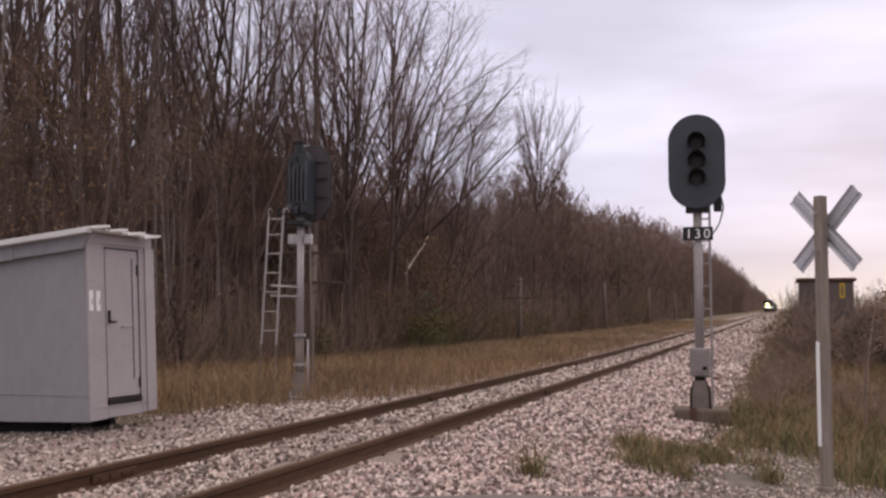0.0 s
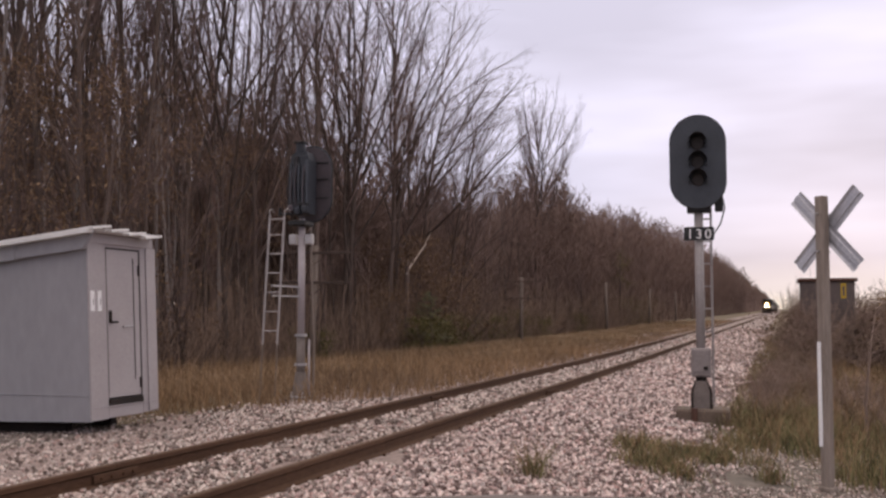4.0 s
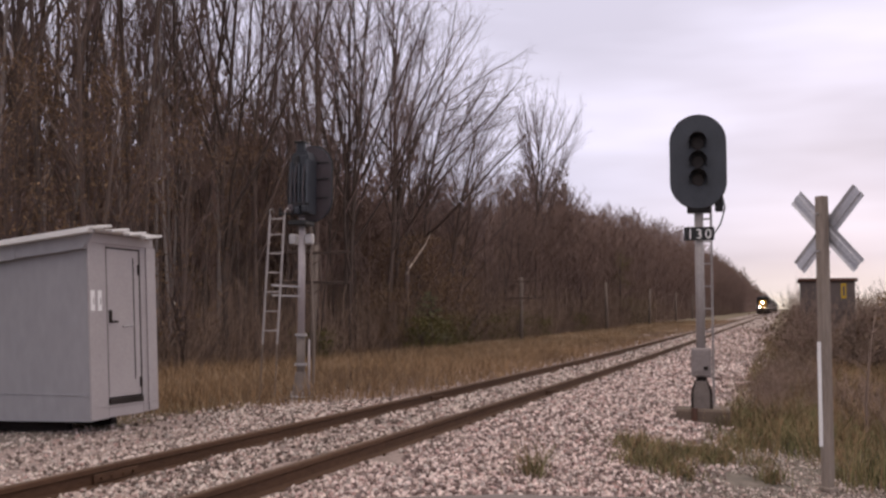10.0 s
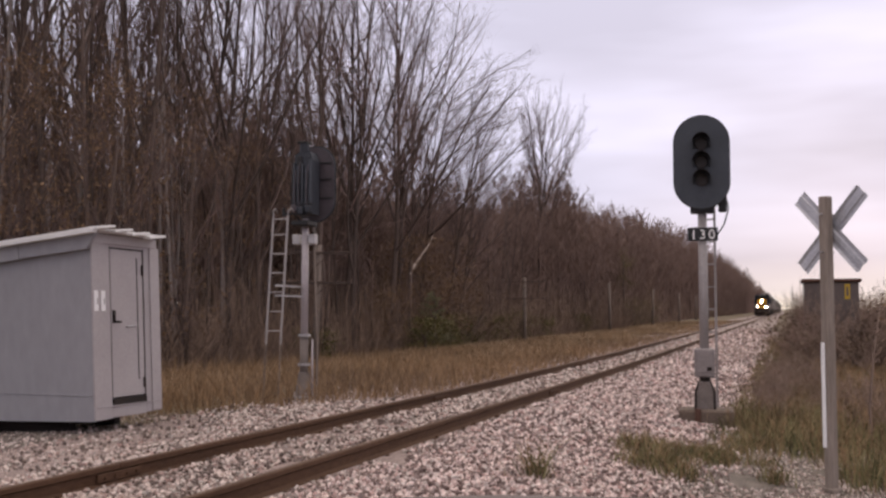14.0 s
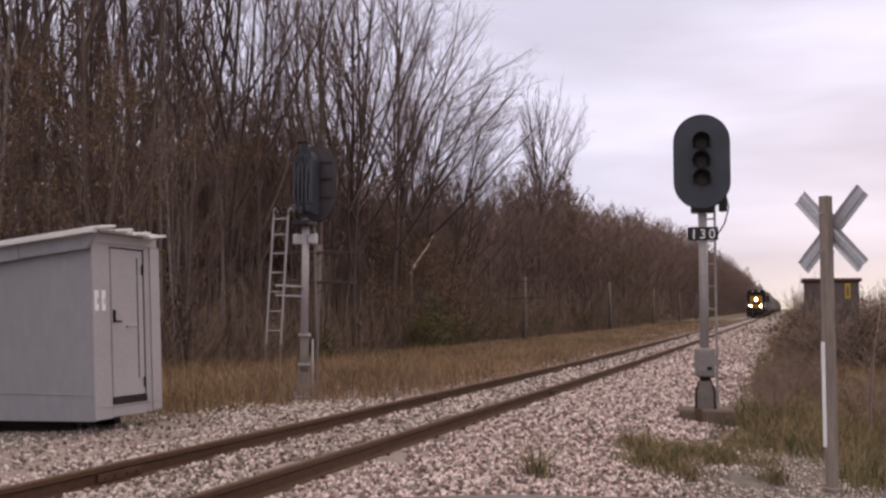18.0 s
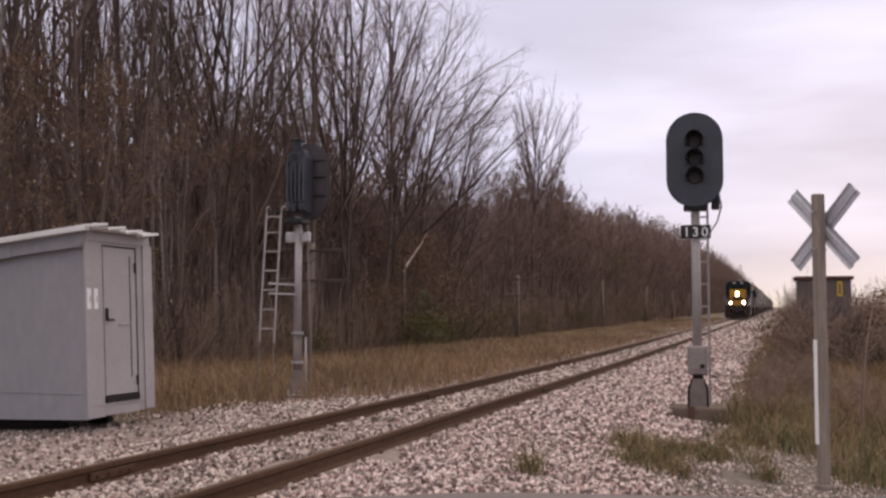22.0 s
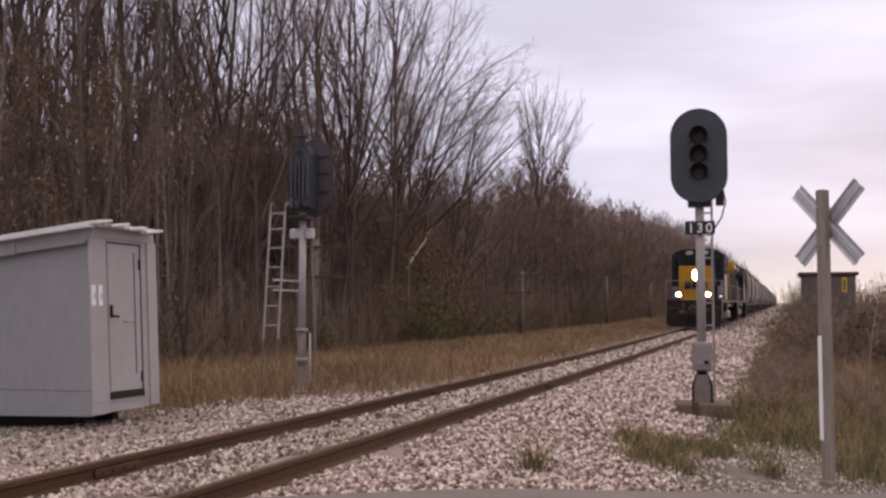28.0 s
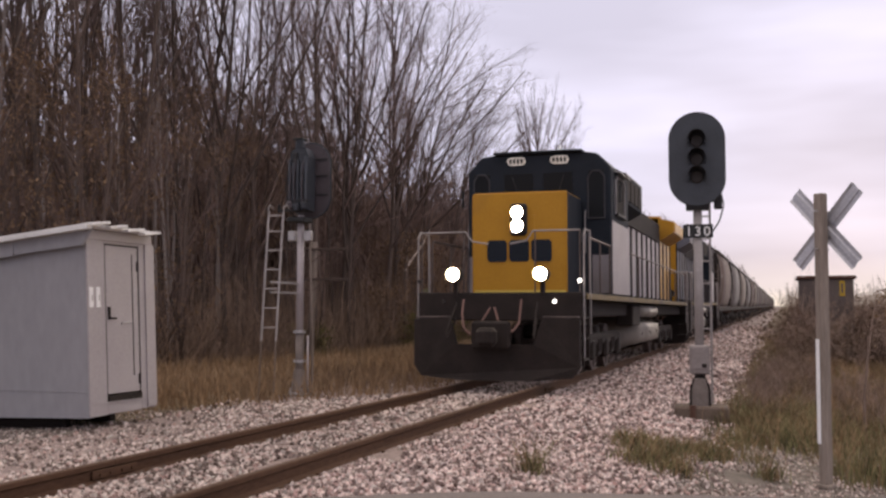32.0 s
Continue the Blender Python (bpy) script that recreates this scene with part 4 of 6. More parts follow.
    # the wood is denser towards the road
    for _ in range(400):
        if len(spots) > 168:
            break
        x = -17.0 - random.random() * 16
        y = random.uniform(-x * 0.95, -x * 1.55)
        if free(x, y, 1.3):
            place(random.choice(protos), x, y, random.uniform(0.85, 1.15))
    for _ in range(9):
        x = random.uniform(-31, -20)
        place(random.choice(protos), x, -x * random.uniform(1.4, 1.75), random.uniform(0.75, 0.95))
    # slender poles stand close together at the wood's edge
    for _ in range(30):
        x = -16.6 - random.random() ** 1.3 * 12
        y = random.uniform(-x * 0.95, 52)
        if not thin(x, y):
            place(protos[4 + random.randrange(4)], x, y, random.uniform(0.7, 1.0), 3.0)
    beech = tree("young_beech", 14.0, 0.07, SLIM, "slender tree with pale smooth bark", "pale trees of the wood")
    for _ in range(20):
        x = random.uniform(-27, -18.5)
        place(beech, x, -x * random.uniform(1.04, 2.4), random.uniform(0.7, 1.1), 3.0)
    # further along the track the wood is lower
    n = 0
    for _ in range(900):
        if n > 110:
            break
        x = -18.0 - random.random() ** 1.4 * 14
        y = random.uniform(47 + 2.4 * (-17 - x), 175)
        if y > 46 and free(x, y, 1.6):
            place(random.choice(lean_protos), x, y, (0.54 + 0.0034 * (min(y, 125) - 46)) * random.uniform(0.86, 1.05))
            n += 1
    # young growth in front of and in the wood
    low = tree("sapling", 6.0, 0.035, dict(SLIM, wood=1), "thin bare sapling at the wood's edge", "saplings")
    for i in range(70):
        x = -16.2 - random.random() ** 1.6 * 9
        y = random.uniform(-x * 0.95, 95)
        place(low, x, y, random.uniform(0.6, 1.3), 4)
    return spots


def far_wood():
    """The wood far along the track and behind the first rows, too dense to count."""
    V, F = [], []

    def cheap(x, y, h, stout=0.0066, limbs=13):
        p = Vector((x, y, rise(y) - 0.5))
        lean = Vector((random.gauss(0, 0.05), random.gauss(0, 0.05), 1))
        r = h * stout
        tube(V, F, [p, p + lean * h * 0.5, p + lean * h], [r, r * 0.6, 0], 3)
        for k in range(limbs):
            t = random.uniform(0.25, 0.97)
            q = p + lean * h * t
            a = random.uniform(0, 6.28)
            w = h * random.uniform(0.10, 0.26) * (1.2 - t)
            e = q + Vector((math.cos(a) * w, math.sin(a) * w, w * random.uniform(0.6, 1.6)))
            tube(V, F, [q, e], [r * 0.68, 0], 3)
            for _ in range(3):
                q2 = q.lerp(e, random.uniform(0.3, 0.9))
                e2 = q2 + Vector((random.gauss(0, w * 0.35), random.gauss(0, w * 0.35), w * random.uniform(0.2, 0.7)))
                tube(V, F, [q2, e2], [r * 0.5, 0], 3)

    for _ in range(1900):
        y = 75 + random.random() ** 1.3 * 420
        x = -17.5 - random.random() ** 1.5 * 22
        cheap(x, y, random.uniform(0.86, 1.08) * (0.8 if y < -3.5 * x else 1.0) * float(np.interp(y, [70, 76, 84, 90, 96, 105, 125, 153, 197, 430], [10.5, 12.8, 13.6, 13.2, 12.6, 12.8, 13.9, 15.5, 17.0, 18.5])), 0.0056, 18)
    # a denser clump where the lower wood begins
    for _ in range(130):
        x = -18.2 - random.random() * 5
        cheap(x, -x * random.uniform(3.8, 5.3), random.uniform(9.5, 13.0), 0.0062, 20)
    for _ in range(700):
        y = 430 + random.random() ** 1.2 * 1100
        x = -17.0 - random.random() ** 1.5 * 14
        cheap(x, y, random.uniform(16.0, 20.5), 0.013, 9)
    # the depth of the tall wood beside the road
    for _ in range(220):
        x = -30 - random.random() * 30
        cheap(x, -x * random.uniform(1.02, 1.9), random.uniform(9.5, 14.5), 0.0075, 13)
    for _ in range(700):
        x = -26 - random.random() * 40
        y = random.uniform(-x * 0.85, 55 + 2.6 * (-17 - x))
        cheap(x, y, random.uniform(8.5, 14), 0.0095, 11)
    for _ in range(340):
        x = -25 - random.random() * 22
        cheap(x, -x * random.uniform(1.65, 2.2), random.uniform(9.5, 15.0), 0.006, 16)
    for _ in range(300):
        x = -19 - random.random() * 16
        y = random.uniform(40, 66) + 1.2 * (-19 - x)
        cheap(x, y, random.uniform(7.5, 11.5), 0.0075, 16)
    # the wood's depth behind the lower trees
    for _ in range(650):
        x = -24 - random.random() * 40
        cheap(x, -x * random.uniform(2.4, 6.0), random.uniform(9.0, 12.5), 0.009, 9)
    for _ in range(1000):
        x = -28 - random.random() * 42
        cheap(x, -x * random.uniform(1.0, 2.6), random.uniform(4.5, 7.5), 0.014, 8)
    # a lower thicket follows the other side of the track
    for _ in range(500):
        y = 45 + random.random() ** 1.4 * 420
        x = 1.2 + 0.012 * y + random.random() ** 1.3 * 14
        cheap(x, y, random.uniform(2.2, 3.6) + 0.004 * y, 0.0066, 9)
    tagged(raw("far_woods", V, F, M["farwood"]), "dense brown leafless woods along the railway", "woods", kind="stuff")
    # stems and thicket on the wood's floor
    V, F = [], []
    for _ in range(13000):
        depth = random.random() ** 1.5 * 20
        x = -16.0 - depth
        y = random.uniform(-x * 0.9, 110 + depth * 3)
        h = random.uniform(0.8, 3.8) * (0.6 + 0.8 * random.random())
        p = Vector((x, y, rise(y) - 0.5))
        d = Vector((random.gauss(0, 0.38), random.gauss(0, 0.38), 1)).normalized()
        q = p + d * h * 0.6
        e = q + (d + Vector((random.gauss(0, 0.3), random.gauss(0, 0.3), 0))) * h * 0.4
        tube(V, F, [p, q, e], [0.014, 0.010, 0], 3)
        for _ in range(3):
            q2 = p.lerp(q, random.uniform(0.4, 1.0))
            tube(V, F, [q2, q2 + Vector((random.gauss(0, 0.35), random.gauss(0, 0.35), random.uniform(0.2, 0.8)))], [0.008, 0], 3)
    for _ in range(5200):
        y = 52 + random.random() ** 1.4 * 300
        x = -16.2 - random.random() * 26
        h = random.uniform(1.2, 5.5)
        p = Vector((x, y, rise(y) - 0.5))
        e = p + Vector((random.gauss(0, 1.2), random.gauss(0, 1.2), h))
        tube(V, F, [p, p.lerp(e, 0.5) + Vector((random.gauss(0, 0.15), 0, 0)), e], [0.045, 0.035, 0], 3)
        for _ in range(2):
            q2 = p.lerp(e, random.uniform(0.3, 0.9))
            tube(V, F, [q2, q2 + Vector((random.gauss(0, 0.5), random.gauss(0, 0.5), random.uniform(0.3, 1.0)))], [0.018, 0], 3)
    tagged(raw("undergrowth", V, F, M["brush"]), "tangled dry brown undergrowth on the wood's floor", "undergrowth", kind="stuff")


def sprays(name, p, length, width, upright, mat, label):
    """Fine twigs in great number: a thin three-sided spike at each place."""
    rng = np.random.default_rng(len(name))
    n = len(p)
    d = rng.normal(0, 1, (n, 3))
    d[:, 2] = np.abs(d[:, 2]) + upright
    d /= np.linalg.norm(d, axis=1, keepdims=True)
    ln = length * rng.uniform(0.5, 1.4, n)[:, None] * p[:, 3:4]
    side = np.cross(d, rng.normal(0, 1, (n, 3)))
    side /= np.linalg.norm(side, axis=1, keepdims=True)
    up = np.cross(d, side)
    w = width * p[:, 3:4]
    base = p[:, :3]
    bow = rng.normal(0, 0.08, (n, 3)) * ln
    V = np.stack([base + side * w, base - side * w * 0.5 + up * w * 0.8, base - side * w * 0.5 - up * w * 0.8,
                  base + d * ln * 0.5 + bow + side * w * 0.6, base + d * ln * 0.5 + bow - side * w * 0.6, base + d * ln], 1).reshape(-1, 3)
    t = np.array([(0, 1, 3), (1, 4, 3), (1, 2, 4), (2, 0, 4), (0, 3, 4), (3, 4, 5)])
    F = (t[None] + (np.arange(n) * 6)[:, None, None]).reshape(-1, 3)
    return tagged(raw(name, V.tolist(), F.tolist(), mat), label, "twigs", kind="stuff")


def thickets():
    rng = np.random.default_rng(12)
    # low brush at the wood's edge, in drifts
    P = []
    while len(P) < 26000:
        depth = rng.random() ** 1.6 * 9
        x = -15.9 - depth
        y = rng.uniform(-x * 0.95, 150)
        k = noise.noise((x * 0.25, y * 0.12, 3))
        if rng.random() > 0.55 + k:
            continue
        top = (1.0 + 2.4 * max(0.0, k + 0.35)) * (1.0 + 0.006 * y)
        P.append((x, y, gz(x, y) + top * rng.random() ** 0.8, 0.75 + 0.012 * y))
    sprays("edge_brush", np.array(P), 0.34, 0.006, 0.5, M["brush"], "low tangled brush along the wood's edge")
    # fine twigs through the lower wood along the track
    P = []
    for _ in range(42000):
        y = 48 + rng.random() ** 1.5 * 330
        x = -17.0 - rng.random() ** 1.6 * 9
        top = float(np.interp(y, [48, 79, 105, 125, 153, 197, 430], [6.8, 9.8, 11.8, 12.8, 14.2, 15.6, 17.0]))
        P.append((x, y, rise(y) + top * (0.15 + 0.8 * rng.random() ** 0.8), min(3.5, 0.9 + 0.007 * y)))
    sprays("wood_twigs", np.array(P), 0.62, 0.0085, 0.8, M["farwood"], "fine twigs of the lower wood along the track")


def dead_sapling():
    """A thin leaning stem with a few rusty leaves on the bank."""
    s = thing("dead_sapling", pose(1.17, 16.5, gz(1.17, 16.5) - 0.03), "thin leaning dead sapling with rusty leaves", "sapling")
    V, F, L, K, T, U = [], [], [], [], [], []
    tube(V, F, [Vector((0, 0, 0)), Vector((-0.02, 0, 0.6)), Vector((0.06, 0, 1.4)), Vector((0.20, 0.05, 2.25))], [0.026, 0.022, 0.016, 0.0], 6)
    for k in range(10):
        q = Vector((-0.01 + 0.0028 * k * k, 0, 0.75 + 0.15 * k))
        e = q + Vector((random.gauss(0.04, 0.16), random.gauss(0, 0.16), random.uniform(0.1, 0.3)))
        tube(T, U, [q, e], [0.010, 0.0], 4)
        if k > 5:
            leaf_cluster(L, K, e, 0.07, 16, 0.04)
    raw("stem", V, F, M["shrubtwig"], s, True)
    tagged(raw("twig_spray", T, U, M["shrubtwig"], s), kind="stuff")
    tagged(raw("foliage", L, K, M["oakleaf"], s), "rusty dead leaves", kind="stuff")


def shrubs():
    a = tree("shrub", 2.4, 0.02, SHRUB, "bare brown roadside shrub", "shrubs beside the track", stems=7)
    b = tree("shrub", 2.0, 0.018, SHRUB, "brown shrub with some dead leaves", "shrubs beside the track", leaves=70, stems=8)
    c = tree("shrub", 2.75, 0.018, dict(SHRUB, kids=(9, 7, 5, 0)), "dense tangled brown shrub beside the cabin", "shrubs beside the track", stems=11)
    first = {a: True, b: True, c: True}
    random.seed(11)
    for x, y, s in ((0.66, 38.6, 0.98), (0.78, 37.0, 0.9), (0.84, 40.0, 1.02), (1.0, 41.5, 1.1), (2.75, 37.0, 0.95), (3.3, 38.0, 1.05), (4.0, 37.5, 1.0)):
        m = pose(x, y, gz(x, y) - 0.05, 0, 0, random.uniform(0, 360))
        o = c if first[c] else copy_thing(c, m)
        first[c] = False
        o.matrix_basis = m
        o.scale = (s * 0.55, s * 0.55, s)
    # low brown scrub on the bank
    for i in range(34):
        y = random.uniform(16.5, 34)
        x = random.uniform(-0.55, 1.6)
        s = random.uniform(0.16, 0.34)
        m = pose(x, y, gz(x, y) - 0.03, 0, 0, random.uniform(0, 360))
        t = (a, b)[i % 2]
        o = t if first[t] else copy_thing(t, m)
        first[t] = False
        o.matrix_basis = m
        o.scale = (s * 1.3, s * 1.3, s)
    spots = [(1.05, 36.6, 1.12), (0.95, 38.6, 1.2), (1.2, 40.5, 1.25), (0.95, 35.4, 0.95), (1.5, 35.4, 0.9), (2.2, 36.0, 0.9), (2.9, 37.0, 1.2), (3.4, 37.5, 1.3), (4.0, 38.5, 1.35), (2.75, 39.5, 1.3), (3.3, 41.0, 1.35),
             (0.5, 31.0, 0.42), (0.15, 38.0, 0.36), (0.1, 34.0, 0.34), (0.15, 30.0, 0.30), (0.2, 27.0, 0.28), (-0.05, 43.0, 0.38), (-0.1, 50.0, 0.38), (0.1, 57.0, 0.42), (0.45, 33.0, 0.42), (0.5, 41.0, 0.46), (0.7, 47.0, 0.55),
             (1.9, 46.0, 1.2), (1.5, 41.6, 1.2), (2.2, 44.0, 1.3), (2.95, 38.8, 1.2), (3.6, 31.5, 0.9), (4.4, 36.0, 1.2), (0.1, 24.0, 0.26), (0.5, 27.5, 0.34), (0.0, 21.5, 0.24)]
    for i, (x, y, s) in enumerate(spots):
        t = (a, b)[i % 2]
        m = pose(x, y, gz(x, y) - 0.05, 0, 0, random.uniform(0, 360))
        c = t if first[t] else copy_thing(t, m)
        first[t] = False
        c.matrix_basis = m
        c.scale = (s * 1.2, s * 1.2, s if x < 0.8 else s * 0.88)
    for i in range(45):
        y = random.uniform(35, 90)
        x = random.uniform(1.2, 6.5) + (0.03 * (y - 17) if y > 40 else 0.0)
        if y < 24 and x < 0.9:
            continue
        if abs(x - 1.56) < 1.2 and y < 40:
            continue
        t = (a, b)[i % 2]
        s = random.uniform(0.6, 1.05) * (1.0 if y > 34 else 0.62)
        m = pose(x, y, gz(x, y) - 0.05, 0, 0, random.uniform(0, 360))
        c = t if first[t] else copy_thing(t, m)
        first[t] = False
        c.matrix_basis = m
        c.scale = (s * 1.25, s * 1.25, s * 0.9)


def blades(name, spots, hmin, hmax, width, mat, label, category, bend=0.35):
    """Grass blades with a bent tip, one object."""
    n = len(spots)
    rng = np.random.default_rng(5)
    p = np.array(spots)
    h = rng.uniform(hmin, hmax, n) * p[:, 3]
    a = rng.uniform(0, 2 * np.pi, n)
    w = width * rng.uniform(0.6, 1.4, n)
    s = np.stack([np.cos(a), np.sin(a), np.zeros(n)], 1) * w[:, None]
    b = rng.normal(0, bend, (n, 2)) * h[:, None]
    base = p[:, :3]
    mid = base + np.stack([b[:, 0] * 0.35, b[:, 1] * 0.35, h * 0.6], 1)
    tip = base + np.stack([b[:, 0], b[:, 1], h], 1)
    V = np.stack([base - s, base + s, mid + s * 0.7, mid - s * 0.7, tip], 1).reshape(-1, 3)
    k = np.arange(n) * 5
    F = [q for i in k.tolist() for q in ((i, i + 1, i + 2, i + 3), (i + 3, i + 2, i + 4))]
    return tagged(raw(name, V.tolist(), F, mat), label, category, kind="stuff")


def make_grass():
    random.seed(21)
    spots = []
    while len(spots) < 90000:
        y = 7 + random.random() ** 1.7 * 150
        u = random.uniform(-14.5, -0.95)
        x = u + TRACK_X
        edge = float(np.interp(y, [0, 12.2, 14.1, 15.0, 15.8, 16.4, 17.4, 24], [-6.2, -6.0, -4.5, -3.9, -3.1, -1.7, -1.1, -1.0])) + (0.25 if y < 16 else 0.1) * noise.noise((y * 0.4, 0, 1))
        if u > edge or (-12.3 < x < -8.3 and 10.9 < y < 12.9):
            continue
        v = 0.55 + 0.55 * noise.noise((x * 0.5, y * 0.35, 7)) + 0.35 * noise.noise((x * 2, y * 1.4, 9))
        if random.random() > v + 0.45:
            continue
        k = min(1.0, 0.5 + (edge - u) * 0.5)
        spots.append((x, y, gz(x, y) - 0.02, k * (0.6 + 0.6 * v) * (1.0 if y < 25 else max(0.40, 1.3 - 0.0145 * y))))
    blades("dry_grass", spots, 0.26, 0.68, 0.0075, M["straw"], "tall tawny dry grass between the track and the wood", "grass", 0.42)
    # paler grass in patches before the wood
    spots = []
    while len(spots) < 16000:
        y = 18 + random.random() ** 1.2 * 110
        x = random.uniform(-15.8, -6.5)
        if noise.noise((x * 0.35, y * 0.11, 31)) + 0.16 * (-11 - x) / 4 < random.uniform(0.0, 0.35) or (y < 30 and x > -9):
            continue
        spots.append((x, y, gz(x, y) - 0.02, random.uniform(0.6, 1.0) * max(0.55, 1.2 - 0.01 * y)))
    blades("pale_grass", spots, 0.22, 0.55, 0.008, M["palestraw"], "patches of pale dry grass before the wood", "grass", 0.45)
    spots = []
    while len(spots) < 40000:
        y = 9 + random.random() ** 1.5 * 60
        x = random.uniform(-1.6, 9)
        edge = -0.55 + 0.45 * noise.noise((y * 0.5, 0, 2)) - (0.2 if 12.6 < y < 15.0 else 0) + (0.5 if y < 12.3 else 0) - (0.012 * y if y > 20 else 0)
        if x < edge or not beyond_road(x, y, 0.25) or (x < -0.75 and 13.5 < y < 17.2):
            continue
        v = 0.5 + 0.5 * noise.noise((x * 0.9, y * 0.6, 17))
        if random.random() > v + 0.2 or (x < 0.6 and y < 14 and v < 0.55):
            continue
        spots.append((x, y, gz(x, y) - 0.02, (0.35 + 0.65 * v) * min(1, 0.4 + 0.5 * (x - edge))))
    for _ in range(11500):
        x, y = random.uniform(-0.9, 5.0), random.uniform(16.5, 36)
        v = 0.5 + 0.5 * noise.noise((x * 0.7, y * 0.4, 23))
        if random.random() < v + 0.2:
            spots.append((x, y, gz(x, y) - 0.02, 0.6 + 0.5 * v if x > 0.7 else 0.32 + 0.3 * v))
    cut = [s for i, s in enumerate(spots) if (i % 5) < (4 if s[1] < 19 else 3)]
    dry = [s for i, s in enumerate(spots) if (i % 5) >= (4 if s[1] < 19 else 3) or (i > 40000 and s[0] > 0.6)]
    blades("green_weeds", cut, 0.22, 0.62, 0.0065, M["weed"], "green and olive weeds on the bank beside the track", "weeds", 0.36)
    blades("tawny_weeds", dry, 0.3, 0.9, 0.006, M["straw"], "tawny dead weeds on the bank beside the track", "weeds", 0.4)


def clumps():
    """Low weeds in tufts on the gravel by the signal and the sign."""
    random.seed(33)
    spots = []
    for x, y, r, n, k in ((-1.66, 12.4, 0.30, 700, 0.5), (-1.37, 11.4, 0.34, 900, 0.55), (-1.10, 10.95, 0.24, 340, 0.46), (-1.2, 12.4, 0.40, 900, 0.46), (-0.85, 12.7, 0.34, 620, 0.46), (-0.6, 13.6, 0.3, 240, 0.4), (-0.5, 14.4, 0.4, 600, 0.55), (-0.17, 11.6, 0.14, 150, 0.5), (-2.26, 9.5, 0.12, 130, 0.95),
                          (-0.45, 16.4, 0.5, 1100, 0.8), (-0.3, 17.5, 0.6, 1200, 1.0), (0.5, 14.6, 0.7, 700, 0.9), (0.9, 12.6, 0.5, 500, 0.9), (0.15, 15.4, 0.4, 700, 0.8), (0.35, 16.6, 0.5, 900, 1.0), (0.2, 18.2, 0.6, 900, 1.0), (0.75, 15.6, 0.4, 500, 0.9), (-0.75, 12.2, 0.2, 120, 0.4), (-0.3, 12.8, 0.25, 120, 0.4)):
        for _ in range(n):
            px, py = random.gauss(x, r * 0.5), random.gauss(y, r * 0.8)
            if beyond_road(px, py, 0.1):
                spots.append((px, py, gz(px, py) + 0.01, k * random.uniform(0.5, 1.1)))
    blades("weed_tufts", [s for i, s in enumerate(spots) if i % 3], 0.18, 0.5, 0.0055, M["weed"], "tufts of olive green weeds on the gravel", "weeds", 0.55)
    blades("dead_weed_tufts", [s for i, s in enumerate(spots) if i % 3 == 0], 0.2, 0.62, 0.0045, M["straw"], "tufts of dead tawny weeds on the gravel", "weeds", 0.45)


def gravel_apron():
    """Fine gravel spread beside the road and before the shed."""
    for x0, x1, y0, y1 in ((-1.9, 1.6, 9.6, 16.2), (-13.0, -7.1, 5.0, 12.9)):
        xs, ys = np.arange(x0, x1, 0.3), np.arange(y0, y1, 0.3)
        w = len(xs)
        V = []
        for y in ys:
            for x in xs:
                rim = min(x - x0, x1 - 0.3 - x, y - y0, y1 - 0.3 - y)
                V.append((x, y, gz(x, y) + 0.014 + 0.02 * noise.noise((x * 2.3, y * 2.3, 1)) - (0.06 if rim < 0.15 else 0)))
        F = [(j * w + i, j * w + i + 1, (j + 1) * w + i + 1, (j + 1) * w + i) for j in range(len(ys) - 1) for i in range(w - 1)]
        tagged(raw("gravel_patch", V, F, M["gravel"], smooth=True), "fine grey brown gravel beside the ballast", "gravel", kind="structure")
    rng = np.random.default_rng(9)
    spots = []
    for _ in range(8500):
        x, y = rng.uniform(-1.8, 1.0), rng.uniform(10.0, 15.4)
        if beyond_road(x, y, 0.05) and noise.noise((x * 1.1, y * 1.1, 6)) > -0.45:
            spots.append((x, y, gz(x, y) + 0.02, rng.uniform(0.007, 0.02)))
    for _ in range(15000):
        x, y = rng.uniform(-11.8, -6.6), rng.uniform(7.0, 14.4)
        if noise.noise((x * 0.9, y * 0.9, 16)) > rng.uniform(-0.6, 0.3):
            spots.append((x, y, gz(x, y) + 0.018, rng.uniform(0.006, 0.016)))
    p = np.array(spots)
    n = len(p)
    o = np.array([(1, 0, 0), (-1, 0, 0), (0, 1, 0), (0, -1, 0), (0, 0, 1), (0, 0, -1)], float)
    V = p[:, None, :3] + o[None] * rng.uniform(0.6, 1.3, (n, 6, 3)) * p[:, 3][:, None, None] + rng.normal(0, 0.2, (n, 6, 3)) * p[:, 3][:, None, None]
    t = np.array([(0, 2, 4), (2, 1, 4), (1, 3, 4), (3, 0, 4), (2, 0, 5), (1, 2, 5), (3, 1, 5), (0, 3, 5)])
    F = (t[None] + (np.arange(n) * 6)[:, None, None]).reshape(-1, 3)
    tagged(raw("gravel_stones", V.reshape(-1, 3).tolist(), F.tolist(), M["darker_stone"]), "small loose gravel stones beside the road", "gravel", kind="stuff")


